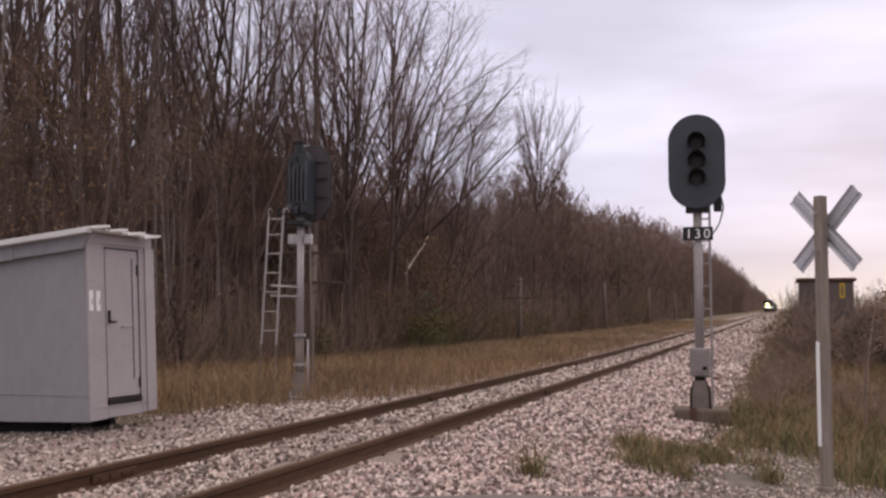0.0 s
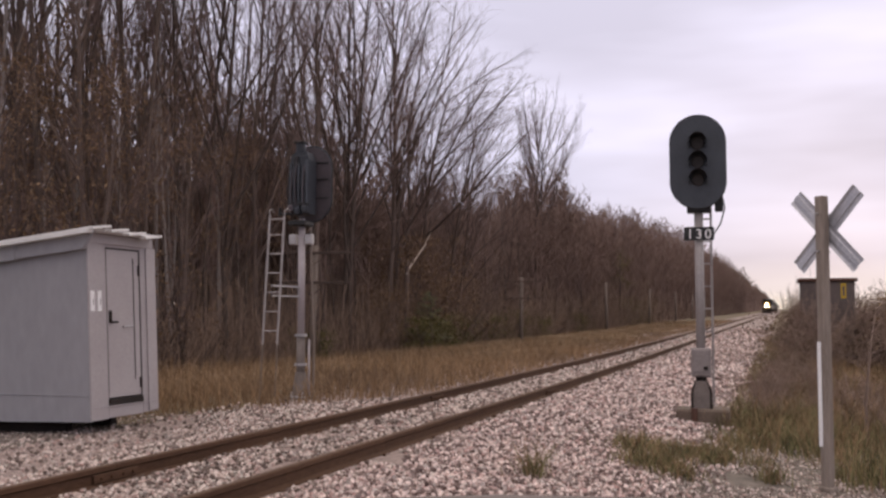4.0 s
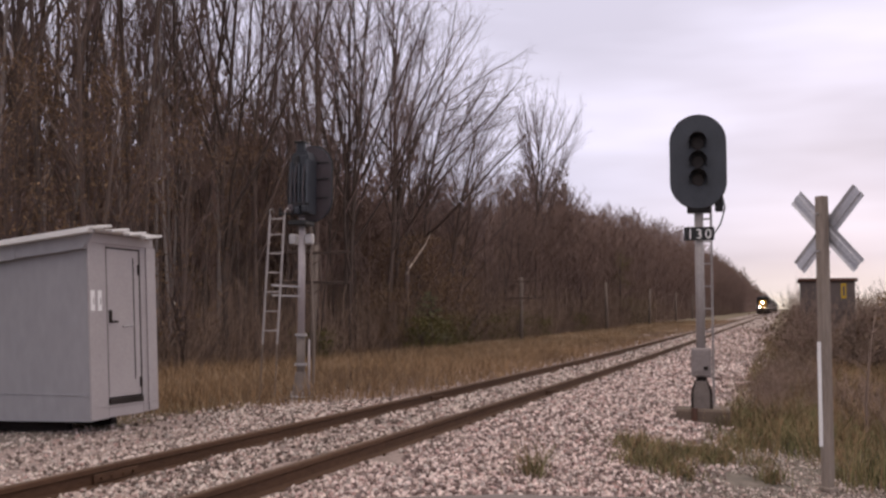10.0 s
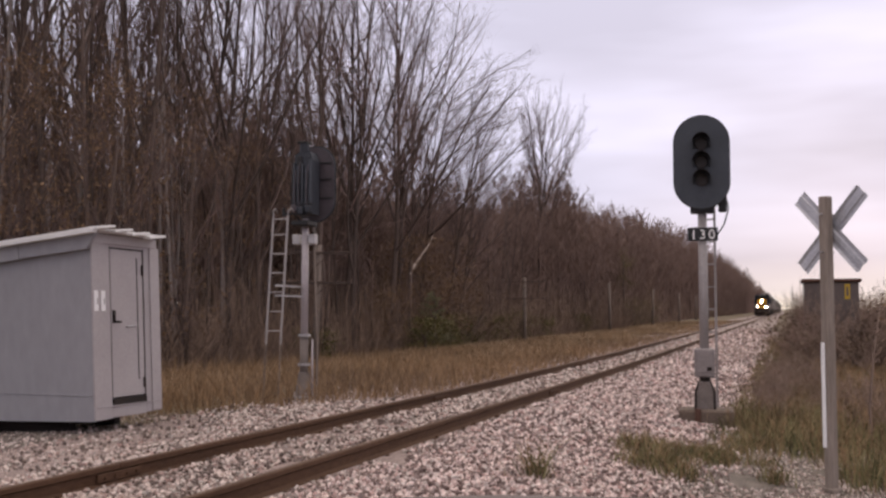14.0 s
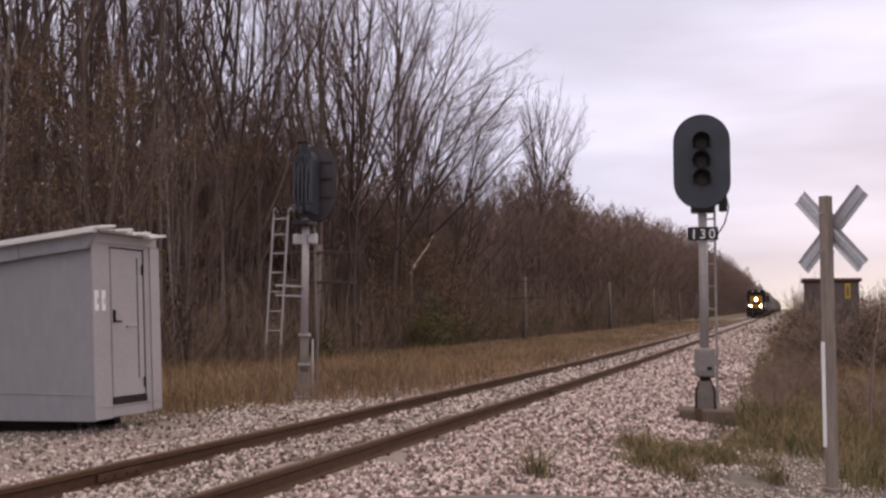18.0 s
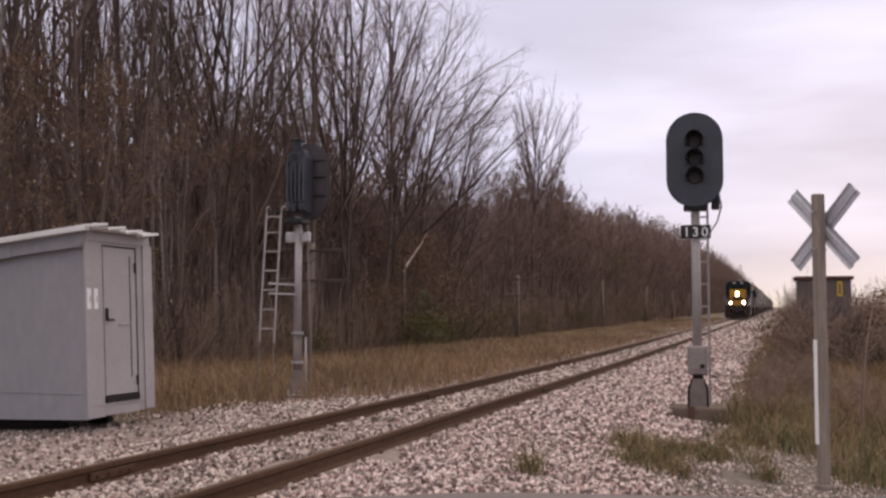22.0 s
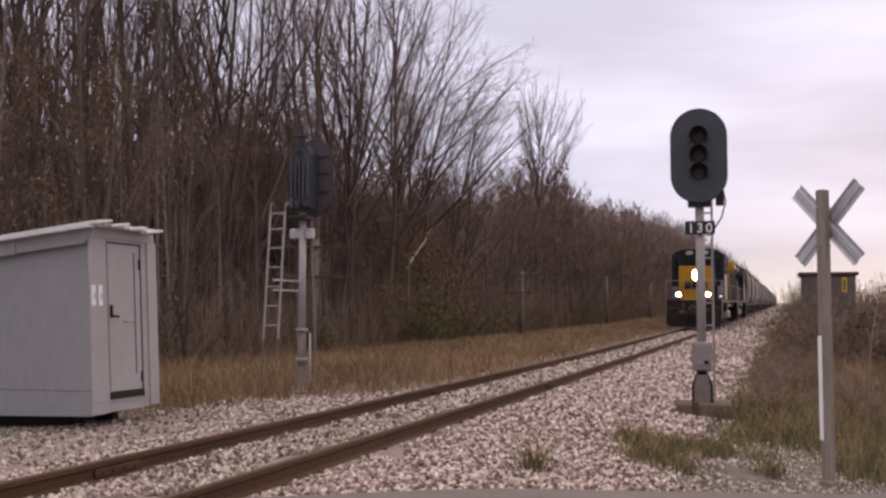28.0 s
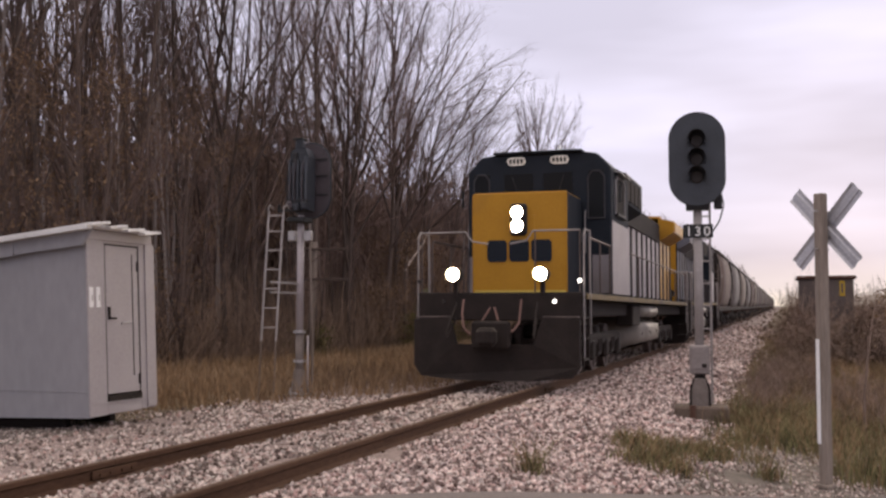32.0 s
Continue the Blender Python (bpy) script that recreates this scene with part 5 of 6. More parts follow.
def wood_edge_details():
    """A young pine, a pale broken limb and reddish brown bushes at the wood's edge."""
    random.seed(17)
    p = thing("young_pine", pose(-15.25, 44.0, gz(-15.25, 44.0)), "small bushy green pine at the wood's edge", "tree")
    V, F = [], []
    tube(V, F, [Vector((0, 0, 0)), Vector((0.05, 0, 1.4)), Vector((0, 0, 2.9))], [0.07, 0.045, 0.01], 7)
    L, K = [], []
    for k in range(60):
        z = random.uniform(0.25, 2.7)
        a = random.uniform(0, 6.28)
        r = (3.1 - z) * 0.5 * random.uniform(0.6, 1.1)
        e = Vector((math.cos(a) * r, math.sin(a) * r, z + 0.25 * r))
        tube(V, F, [Vector((0, 0, z)), e], [0.018, 0.006], 4)
        for j in range(24):
            c = Vector((0, 0, z)).lerp(e, random.uniform(0.3, 1.05))
            for _ in range(2):
                d = Vector((random.gauss(0, 1), random.gauss(0, 1), random.gauss(0.4, 1))).normalized() * random.uniform(0.07, 0.15)
                s = d.orthogonal().normalized() * 0.016
                m = len(L)
                L.extend((tuple(c - s), tuple(c + s), tuple(c + d)))
                K.append((m, m + 1, m + 2))
    raw("trunk", V, F, M["bark"], p, True)
    tagged(raw("crown", L, K, M["pine"], p), kind="stuff")
    limb = thing("broken_limb", pose(-16.5, 44.4, 3.55), "pale dead broken limb hung in a tree", "branch")
    V, F = [], []
    tube(V, F, [Vector((0, -0.25, -0.2)), Vector((0, 0.4, 0.25)), Vector((0.1, 1.9, 1.2)), Vector((0, 3.5, 2.2))], [0.05, 0.055, 0.04, 0.0], 7)
    raw("wood", V, F, M["paleleaf"], limb, True)
    trunk = thing("broken_tree", pose(-16.55, 44.2, -0.4), "dead tree trunk broken off half way up", "tree")
    V, F = [], []
    tube(V, F, [Vector((0, 0, 0)), Vector((0.05, 0, 1.6)), Vector((0.03, 0.05, 3.2)), Vector((0.05, 0.1, 4.1)), Vector((0.1, 0.15, 4.5))], [0.13, 0.11, 0.10, 0.09, 0.0], 9)
    raw("trunk", V, F, M["bark"], trunk, True)
    w = thing("willow_tree", pose(-16.9, 112, gz(-16.9, 112)), "slender tree with sparse olive leaves before the wood", "tree")
    V, F, L, K = [], [], [], []
    tube(V, F, [Vector((0, 0, 0)), Vector((0.1, 0, 3)), Vector((0, 0.2, 6)), Vector((0.2, 0, 8.5))], [0.14, 0.11, 0.07, 0.0], 7)
    for k in range(26):
        q = Vector((0.05, 0.05, random.uniform(4.0, 8.2)))
        e = q + Vector((random.gauss(0, 0.9), random.gauss(0, 0.9), random.uniform(0.2, 1.0)))
        tube(V, F, [q, e], [0.03, 0.0], 4)
        leaf_cluster(L, K, q.lerp(e, 0.8), 0.35, 40, 0.09)
    raw("trunk", V, F, M["bark"], w, True)
    tagged(raw("crown", L, K, M["olive"], w), "sparse olive leaves", kind="stuff")
    for x, y, h in ((-15.3, 43.0, 1.6), (-15.4, 45.4, 1.5), (-16.0, 47.6, 1.7), (-16.2, 52.0, 1.5), (-16.3, 57.5, 1.7), (-16.5, 64.0, 1.9), (-16.3, 70.0, 1.4), (-16.4, 34.0, 1.2), (-16.3, 112.0, 3.2), (-16.4, 126.0, 3.0), (-16.2, 84.0, 1.6)):
        t = tree("green_bush", h * 0.8, 0.025, SHRUB, "olive green leafy bush at the wood's edge", "green bushes", stems=5)
        t.matrix_basis = pose(x, y, gz(x, y) - 0.05)
        L, K = [], []
        for _ in range(260):
            c = Vector((random.gauss(0, h * 0.3), random.gauss(0, h * 0.3), random.uniform(0.1, 1.0) * h))
            leaf_cluster(L, K, c, 0.16, 5, 0.06)
        tagged(raw("foliage", L, K, M["olive"], t), "olive leaves", kind="stuff")
    for x, y, h, n in ((-16.7, 45.6, 5.4, 900), (-16.6, 48.2, 4.4, 520), (-16.8, 42.0, 3.0, 360), (-17.2, 54.0, 4.0, 300), (-16.6, 22.0, 3.0, 130), (-17.0, 25.5, 3.6, 120), (-17.2, 19.5, 5.0, 300), (-17.4, 17.6, 4.2, 240), (-17.2, 49.5, 3.2, 200)):
        t = tree("oak_bush", h * 0.8, 0.03, SHRUB, "low oak bush with reddish brown leaves", "oak bushes", stems=5)
        t.matrix_basis = pose(x, y, gz(x, y) - 0.05)
        L, K = [], []
        for _ in range(n):
            c = Vector((random.gauss(0, h * 0.25), random.gauss(0, h * 0.25), random.uniform(0.2, 1.0) * h))
            leaf_cluster(L, K, c, 0.18, 5, 0.06)
        tagged(raw("foliage", L, K, M["oakleaf"], t), "reddish brown leaves", kind="stuff")


# ---- ballast stones ----
def stones(bed):
    rng = np.random.default_rng(3)
    corners = np.array([(-1, -1, -1), (1, -1, -1), (1, 1, -1), (-1, 1, -1), (-1, -1, 1), (1, -1, 1), (1, 1, 1), (-1, 1, 1)], float)
    quads = np.array([(0, 3, 2, 1), (4, 5, 6, 7), (0, 1, 5, 4), (1, 2, 6, 5), (2, 3, 7, 6), (3, 0, 4, 7)])
    pos, size = [], []
    for y0, y1, per, r in ((5.0, 12, 560, 0.0155), (12, 22, 270, 0.021), (22, 48, 78, 0.033), (48, 90, 22, 0.052)):
        n = int(8.6 * (y1 - y0) * per)
        xs = rng.uniform(-4.4, 4.2, n)
        ys = rng.uniform(y0, y1, n)
        for u, y in zip(xs, ys):
            x = u + TRACK_X
            if not beyond_road(x, y, 0.1) or 0.63 < abs(u) < 0.91:
                continue
            lim = 3.75 + 0.35 * noise.noise((y * 0.7, 4, 0))
            if (u > lim or u < float(np.interp(y, [5, 10, 12, 14.0, 15.0, 15.8, 16.4, 17.5], [-1.8, -2.0, -2.5, -4.1, -3.7, -3.0, -1.6, -1.0])) + (0.3 if y < 16 else 0.1) * noise.noise((y * 0.6, 8, 0))) and rng.random() > (0.12 if y < 16 or u > 0 else 0.02):
                continue
            if abs(y - 11.37) < 0.13 and -0.66 < u < -0.05:
                continue
            if -1.3 < u < 1.3 and noise.noise((u * 1.4, y * 1.9, 2)) < -0.32:
                continue
            pos.append((x, y, gz(x, y) + 0.03 + rng.uniform(-0.012, 0.018)))
            size.append(r * rng.uniform(0.6, 1.45))
    pos, size = np.array(pos), np.array(size)
    n = len(pos)
    q = rng.normal(size=(n, 4))
    q /= np.linalg.norm(q, axis=1, keepdims=True)
    w, x, y, z = q.T
    R = np.stack([1 - 2 * (y * y + z * z), 2 * (x * y - z * w), 2 * (x * z + y * w), 2 * (x * y + z * w), 1 - 2 * (x * x + z * z), 2 * (y * z - x * w),
                  2 * (x * z - y * w), 2 * (y * z + x * w), 1 - 2 * (x * x + y * y)], 1).reshape(n, 3, 3)
    c = corners[None] * (size[:, None, None] * rng.uniform(0.55, 1.15, (n, 8, 3)))
    c *= rng.uniform(0.7, 1.1, (n, 1, 3))
    V = np.einsum("nij,nkj->nki", R, c) + pos[:, None, :]
    # the nearest ones are single stones
    score = (pos[:, 0] + 2.6) ** 2 + (pos[:, 1] - 8.6) ** 2
    near = set(np.argsort(score)[:290].tolist())
    rest = np.array([i for i in range(n) if i not in near])
    # between the rails and behind them the stones are darker and greyer
    old = pos[rest][:, 0] < TRACK_X + 0.95 + 0.25 * rng.normal(size=len(rest))
    for name, some, key, label in (("ballast_stones", rest[~old], "stone", "loose crushed stones"), ("old_ballast_stones", rest[old], "darker_stone", "darker greyer crushed stones")):
        F = (quads[None] + (np.arange(len(some)) * 8)[:, None, None]).reshape(-1, 4)
        tagged(raw(name, V[some].reshape(-1, 3).tolist(), F.tolist(), M[key], bed), label, kind="stuff")
    kinds = []
    for k in range(8):
        me = bpy.data.meshes.new("stone")
        i = int(rest[k * 7])
        me.from_pydata((c[i] / size[i] * 0.023).tolist(), [], quads.tolist())
        me.materials.append(M["stone_one"])
        kinds.append(me)
    for j, i in enumerate(sorted(near)):
        s = new("stone", kinds[j % 8])
        s.parent = bed
        s.matrix_basis = pose(*pos[i].tolist(), *(rng.uniform(0, 360, 3).tolist()))


# ---- train ----
def wheelset(parent, y, r=0.51):
    w = bmesh.new()
    rod((-1.0, 0, 0), (1.0, 0, 0), 0.09, n=10, bm=w)
    for s in (-1, 1):
        rod((s * 0.70, 0, 0), (s * 0.83, 0, 0), r, r * 0.985, n=24, bm=w)
        rod((s * 0.672, 0, 0), (s * 0.70, 0, 0), r + 0.028, n=24, bm=w)
        rod((s * 0.83, 0, 0), (s * 0.86, 0, 0), r * 0.42, n=12, bm=w)
        for k in range(5):
            a = k * 1.2566
            box((0.02, 0.06, r * 0.5), (s * 0.84, math.sin(a) * r * 0.6, math.cos(a) * r * 0.6), 0.004, Euler((-a, 0, 0)).to_matrix(), bm=w)
    o = part("wheelset", w, M["steel"], parent)
    o.location = (0, y, r)
    return o


def bezel(at, r, depth, way, n=18):
    """An open ring that shades a lamp's rim."""
    bm = bmesh.new()
    rings = []
    for rr, dy in ((r, 0), (r, depth), (r - 0.012, depth), (r - 0.012, 0)):
        rings.append([bm.verts.new((at[0] + rr * math.cos(6.2832 * i / n), at[1] + way * dy, at[2] + rr * math.sin(6.2832 * i / n))) for i in range(n)])
    for a, b in zip(rings, rings[1:]):
        for i in range(n):
            j = (i + 1) % n
            bm.faces.new((a[i], a[j], b[j], b[i]))
    bmesh.ops.recalc_face_normals(bm, faces=bm.faces)
    return bm


def truck(parent, y, axles, r=0.51, long=2.1):
    for s in (-1, 1):
        f = bmesh.new()
        box((0.16, long * 2, 0.24), (s * 1.05, y, 0.72), 0.05, bm=f)
        for a in axles:
            box((0.2, 0.36, 0.42), (s * 1.06, y + a, 0.52), 0.05, bm=f)
        for a, b in zip(axles, axles[1:]):
            m = y + (a + b) / 2
            box((0.18, 0.5, 0.30), (s * 1.04, m, 0.50), 0.06, bm=f)
            for k in (-0.16, 0, 0.16):
                rod((s * 1.1, m + k, 0.46), (s * 1.1, m + k, 0.72), 0.055, n=8, bm=f)
        part("truck_frame", f, M["under"], parent)
    part("bolster", box((1.9, 0.5, 0.3), (0, y, 0.85), 0.05), M["under"], parent)
    return [wheelset(parent, y + a, r) for a in axles]


def handrail(parent, x, y0, y1, z, posts, mat):
    part("handrail", pipe([(x, y0, z + 1.0), (x, y1, z + 1.0)], 0.022), mat, parent)
    for i in range(posts):
        y = y0 + (y1 - y0) * i / (posts - 1)
        part("rail_post", rod((x, y, z - 0.05), (x, y, z + 1.0), 0.02, n=6), mat, parent)


def locomotive(length, label, axles, lit, tail, sides):
    L = thing("diesel_locomotive", pose(0, 0, 0), label, "locomotive", "train")
    e = length
    # frame and walkways
    part("frame", box((2.5, e - 0.5, 0.34), (0, e / 2 - 0.45, 1.36), 0.03), M["under"], L)
    part("walkway", box((3.04, e - 0.4, 0.06), (0, e / 2 - 0.45, 1.60), 0.01), M["under"], L)
    for s in (-1, 1):
        part("sill_stripe", box((0.03, e - 0.8, 0.10), (s * 1.527, e / 2 - 0.45, 1.56), 0.005), M["sill"], L, "faded yellow walkway edge")
    # both ends: plate, plow, coupler, hoses, steps
    for end in (0, 1):
        def Y(y):
            return e - y if end else y - 0.9
        part("end_plate", box((3.0, 0.14, 0.5), (0, Y(0.62), 1.38), 0.02), M["under"], L)
        bm = slab([(-1.5, 1.16), (-0.85, 1.20), (-0.7, 0.72), (0.7, 0.72), (0.85, 1.20), (1.5, 1.16), (1.5, 0.34), (1.36, 0.15), (0.6, 0.09), (-0.6, 0.09), (-1.36, 0.15), (-1.5, 0.34)], Y(0.30), Y(0.44))
        for v in bm.verts:
            v.co.y += (1 if end else -1) * 0.22 * (1 - abs(v.co.x) / 1.5) * (1.2 - v.co.z)
        part("plow", bm, M["under"], L, "dark steel plow")
        for s in (-1, 1):
            part("plow_cap", box((0.62, 0.12, 0.03), (s * 1.17, Y(0.37), 1.195), 0.008), M["steel"], L)
        part("hose", pipe([(x, Y(0.28 - 0.14 * math.sin(k * 0.8)), z) for k, (x, z) in enumerate(((-0.56, 1.5), (-0.56, 1.25), (-0.52, 1.0), (-0.42, 0.89), (-0.28, 1.05), (-0.1, 1.36)))], 0.022), M["hosepale"], L, "pale reddish brake hose")
        part("hose", pipe([(x, Y(0.28 - 0.14 * math.sin(k * 0.8)), z) for k, (x, z) in enumerate(((0.0, 1.36), (0.1, 1.12), (0.2, 0.98), (0.34, 0.94), (0.44, 1.08), (0.46, 1.5)))], 0.022), M["hosepale"], L, "pale reddish brake hose")
        cp = box((0.24, 0.7, 0.26), (0, Y(-0.02), 0.86), 0.05)
        box((0.36, 0.24, 0.32), (0.03, Y(-0.34), 0.86), 0.07, bm=cp)
        part("coupler", cp, M["under"], L)
        part("drawbar_pocket", box((0.7, 0.1, 0.5), (0, Y(0.05), 0.88), 0.05), M["under"], L)
        for s in (-1, 1):
            for k, x in enumerate((0.74,)):
                pts = [(s * (x + 0.04 * math.sin(t * 3.1)), Y(0.42 - 0.5 * math.sin(t * 3.1)), 1.45 - (0.62 + 0.06 * k) * math.sin(t * math.pi * 0.85)) for t in np.linspace(0, 1, 8)]
                part("hose", pipe(pts, 0.018), M["under"], L)
            st = bmesh.new()
            for z in (0.45, 0.82, 1.18):
                box((0.36, 0.5, 0.04), (s * 1.34, Y(0.86), z), 0.008, bm=st)
            box((0.04, 0.04, 1.3), (s * 1.5, Y(0.62), 0.98), 0.005, bm=st)
            box((0.04, 0.04, 1.3), (s * 1.5, Y(1.12), 0.98), 0.005, bm=st)
            part("steps", st, M["under"], L)
            part("grab_rail", pipe([(s * 1.53, Y(0.6), 0.5), (s * 1.53, Y(0.6), 2.62), (s * 1.53, Y(0.72), 2.74), (s * 1.53, Y(1.18), 2.74), (s * 1.53, Y(1.25), 0.9)], 0.018), M["alu"], L, "pale step rail")
            part("end_handrail", pipe([(s * 1.46, Y(0.6), 2.72), (s * 0.62, Y(0.6), 2.72), (s * 0.5, Y(0.6), 2.55), (s * 0.2, Y(0.6), 2.5)], 0.016), M["alu"], L, "pale handrail")
            for x in (1.46, 0.66):
                part("rail_post", rod((s * x, Y(0.6), 1.55), (s * x, Y(0.6), 2.72), 0.016, n=6), M["steel"], L)
            dl = part("ditch_light", rod((s * 0.80, Y(0.62), 1.95), (s * 0.80, Y(0.44), 1.95), 0.13, 0.14, n=16), M["black"], L)
            part("bezel", bezel((s * 0.80, Y(0.44), 1.95), 0.135, 0.10, -1 if not end else 1), M["black"], dl)
            part("lamp", rod((s * 0.80, Y(0.436), 1.95), (s * 0.80, Y(0.41), 1.95), 0.115, n=16), M["ditch"] if lit and not end else M["lens"], dl, "bright ditch lamp" if lit and not end else "")
            part("light_stand", box((0.08, 0.1, 0.3), (s * 0.80, Y(0.58), 1.72), 0.01), M["under"], L)
            part("step_light", rod((s * 1.47, Y(0.55), 1.83), (s * 1.47, Y(0.50), 1.83), 0.035, n=10), M["marker"] if lit and not end and s > 0 else M["lens"], L)
            part("step_light", rod((s * 1.02, Y(0.55), 1.47), (s * 1.02, Y(0.50), 1.47), 0.03, n=10), M["marker"] if lit and not end and s > 0 else M["lens"], L)
    # nose
    nose = box((1.85, 1.6, 1.96), (0, 2.02, 2.61), 0.03)
    part("nose", nose, M["blue"], L, "dark blue short nose")
    part("nose_front", box((1.86, 0.03, 1.95), (0, 1.206, 2.61), 0.012), M["yellow"], L, "yellow nose front")
    part("nose_top", box((1.80, 1.5, 0.02), (0, 2.0, 3.596), 0.006), M["yellow"], L)
    part("nose_door", box((0.6, 0.02, 1.5), (0.0, 1.186, 2.4), 0.005), M["yellow"], L)
    part("nose_stripe", box((1.8, 0.016, 0.05), (0, 1.182, 1.675), 0.003), M["paleyellow"], L, "pale yellow stripe along the nose foot")
    # dark mark across the nose, as plain bars
    for x in (-0.44, 0.0, 0.44):
        bar = slab([(x - 0.20, 2.31), (x - 0.15, 2.25), (x + 0.17, 2.25), (x + 0.20, 2.30), (x + 0.20, 2.62), (x + 0.15, 2.67), (x - 0.16, 2.67), (x - 0.20, 2.63)], 1.165, 1.179)
        part("nose_mark", bar, M["blue"], L, "dark blue bar of the nose mark")
    for s in (-1, 1):
        part("nose_edge", box((0.03, 0.02, 1.9), (s * 0.925, 1.187, 2.61), 0.006), M["yellow"], L)
    hl = part("headlight", box((0.34, 0.14, 0.62), (0, 1.14, 3.06), 0.05), M["black"], L)
    for z in (2.93, 3.19):
        part("bezel", bezel((0, 1.07, z), 0.128, 0.10, -1), M["black"], hl)
        part("lamp", rod((0, 1.068, z), (0, 1.045, z), 0.115, n=18), M["lamp"] if lit else M["lens"], hl, "bright headlight lamp" if lit else "")
    # cab with a chamfered roof
    cab = slab([(-1.52, 1.63), (1.52, 1.63), (1.52, 4.24), (1.24, 4.55), (0.9, 4.60), (-0.9, 4.60), (-1.24, 4.55), (-1.52, 4.24)], 2.82, 5.25)
    bmesh.ops.bevel(cab, geom=cab.edges[:], offset=0.03, segments=1, affect="EDGES")
    cabin = part("cab", cab, M["blue"], L, "dark blue cab")
    part("roof_eave", box((1.9, 2.62, 0.04), (0, 4.0, 4.612), 0.015), M["blue"], cabin)
    for s in (-1, 1):
        part("front_window", box((0.62, 0.03, 0.52), (s * 0.42, 2.815, 3.92), 0.01), M["glass"], cabin)
        part("door_window", box((0.34, 0.03, 1.0), (s * 1.22, 2.815, 3.70), 0.06), M["glass"], cabin)
        part("window_frame", pipe([(s * 1.05, 2.8, 3.2), (s * 1.05, 2.8, 4.05), (s * 1.14, 2.8, 4.18), (s * 1.30, 2.8, 4.18), (s * 1.39, 2.8, 4.05), (s * 1.39, 2.8, 3.2), (s * 1.05, 2.8, 3.2)], 0.016), M["cabside"], cabin, "rounded grey window frame")
        part("side_window", box((0.03, 1.2, 0.72), (s * 1.515, 3.95, 3.72), 0.01), M["hole"], cabin, "dark side window")
        part("sunshade", box((0.16, 1.3, 0.03), (s * 1.59, 3.95, 4.2), 0.01, Euler((0, radians(s * 18), 0)).to_matrix()), M["sashpale"], cabin, "pale sunshade over the side window")
        part("armrest", box((0.08, 1.2, 0.06), (s * 1.55, 3.95, 3.32), 0.01), M["black"], cabin)
        part("lower_panel", box((0.02, 2.3, 1.5), (s * 1.527, 4.02, 2.40), 0.004), M["grey"], cabin, "pale grey lower cab side")
        part("front_panel", box((0.36, 0.02, 0.78), (s * 1.31, 2.812, 2.06), 0.004), M["grey"], cabin, "pale grey lower cab front")
        part("front_grab", pipe([(s * 1.0, 2.78, 2.5), (s * 1.0, 2.72, 2.55), (s * 1.0, 2.72, 3.3), (s * 1.0, 2.78, 3.35)], 0.014), M["sashpale"], cabin)
        part("side_window_frame", pipe([(s * 1.535, 3.33, 3.34), (s * 1.535, 3.33, 4.0), (s * 1.535, 3.5, 4.12), (s * 1.535, 4.4, 4.12), (s * 1.535, 4.57, 4.0), (s * 1.535, 4.57, 3.34), (s * 1.535, 3.33, 3.34)], 0.026), M["sashpale"], cabin, "pale window sash")
        nb = part("number_board", slab([(s * 0.46 + 1.0 * u, 4.44 + v) for u, v in ((-0.20, 0), (-0.17, -0.065), (-0.11, -0.085), (0.11, -0.085), (0.17, -0.065), (0.20, 0), (0.17, 0.065), (0.11, 0.085), (-0.11, 0.085), (-0.17, 0.065))], 2.775, 2.825), M["board"], cabin, "pale rounded number board")
        for k in range(4):
            part("mark", box((0.05, 0.01, 0.10), (s * 0.46 - 0.12 + k * 0.08, 2.772, 4.44), 0), M["black"], nb)
        part("mirror", box((0.05, 0.03, 0.36), (s * 1.68, 2.95, 3.7), 0.01), M["black"], cabin)
        part("wiper", rod((s * 0.42, 2.79, 3.7), (s * 0.55, 2.79, 4.12), 0.012, n=5), M["black"], cabin)
    # long hood: roof, doors, grilles, yellow radiator end
    y0, y1 = 5.26, e - 1.1
    part("hood", box((1.86, y1 - y0, 2.5), (0, (y0 + y1) / 2, 2.89), 0.05), sides, L, "engine hood")
    part("hood_roof", slab([(-0.96, 4.12), (0.96, 4.12), (0.72, 4.36), (-0.72, 4.36)], y0, y1), M["blue"], L, "dark hood roof")
    yr = y1 - 3.4
    n = int((y1 - y0) / 1.1)
    for i in range(n):
        y = y0 + 0.5 + i * (y1 - y0) / n
        for s in (-1, 1):
            if y > yr - 0.3:
                part("hood_door", box((0.035, 0.96, 2.0), (s * 0.945, y, 2.72), 0.012), tail, L, "hood door of the radiator end")
            else:
                part("hood_door", box((0.035, 0.96, 2.0), (s * 0.945, y, 2.72), 0.012), sides, L)
            # raised dark strip stands in for a stanchion and its shadow
            part("hood_dark_bar", box((0.06, 0.20, 2.25), (s * 0.958, y + 0.53, 2.78), 0.004), M["under"], L)
    for s in (-1, 1):
        flare = slab([(s * 0.94, 3.62), (s * 1.45, 3.92), (s * 1.45, 4.28), (s * 0.94, 4.38)], yr, y1 - 0.15)
        part("radiator", flare, tail, L, "flared radiator housing")
        part("radiator_screen", box((0.03, 3.0, 0.3), (s * 1.455, (yr + y1) / 2, 4.10), 0.004), tail, L)
        part("intake_grille", box((0.07, yr - y0 - 1.0, 0.62), (s * 0.968, (y0 + yr) / 2 + 0.3, 3.86), 0.02), M["under"], L, "dark intake grille")
        part("blower_duct", box((0.34, 1.5, 0.85), (s * 1.08, y0 + 0.85, 2.07), 0.05), sides, L)
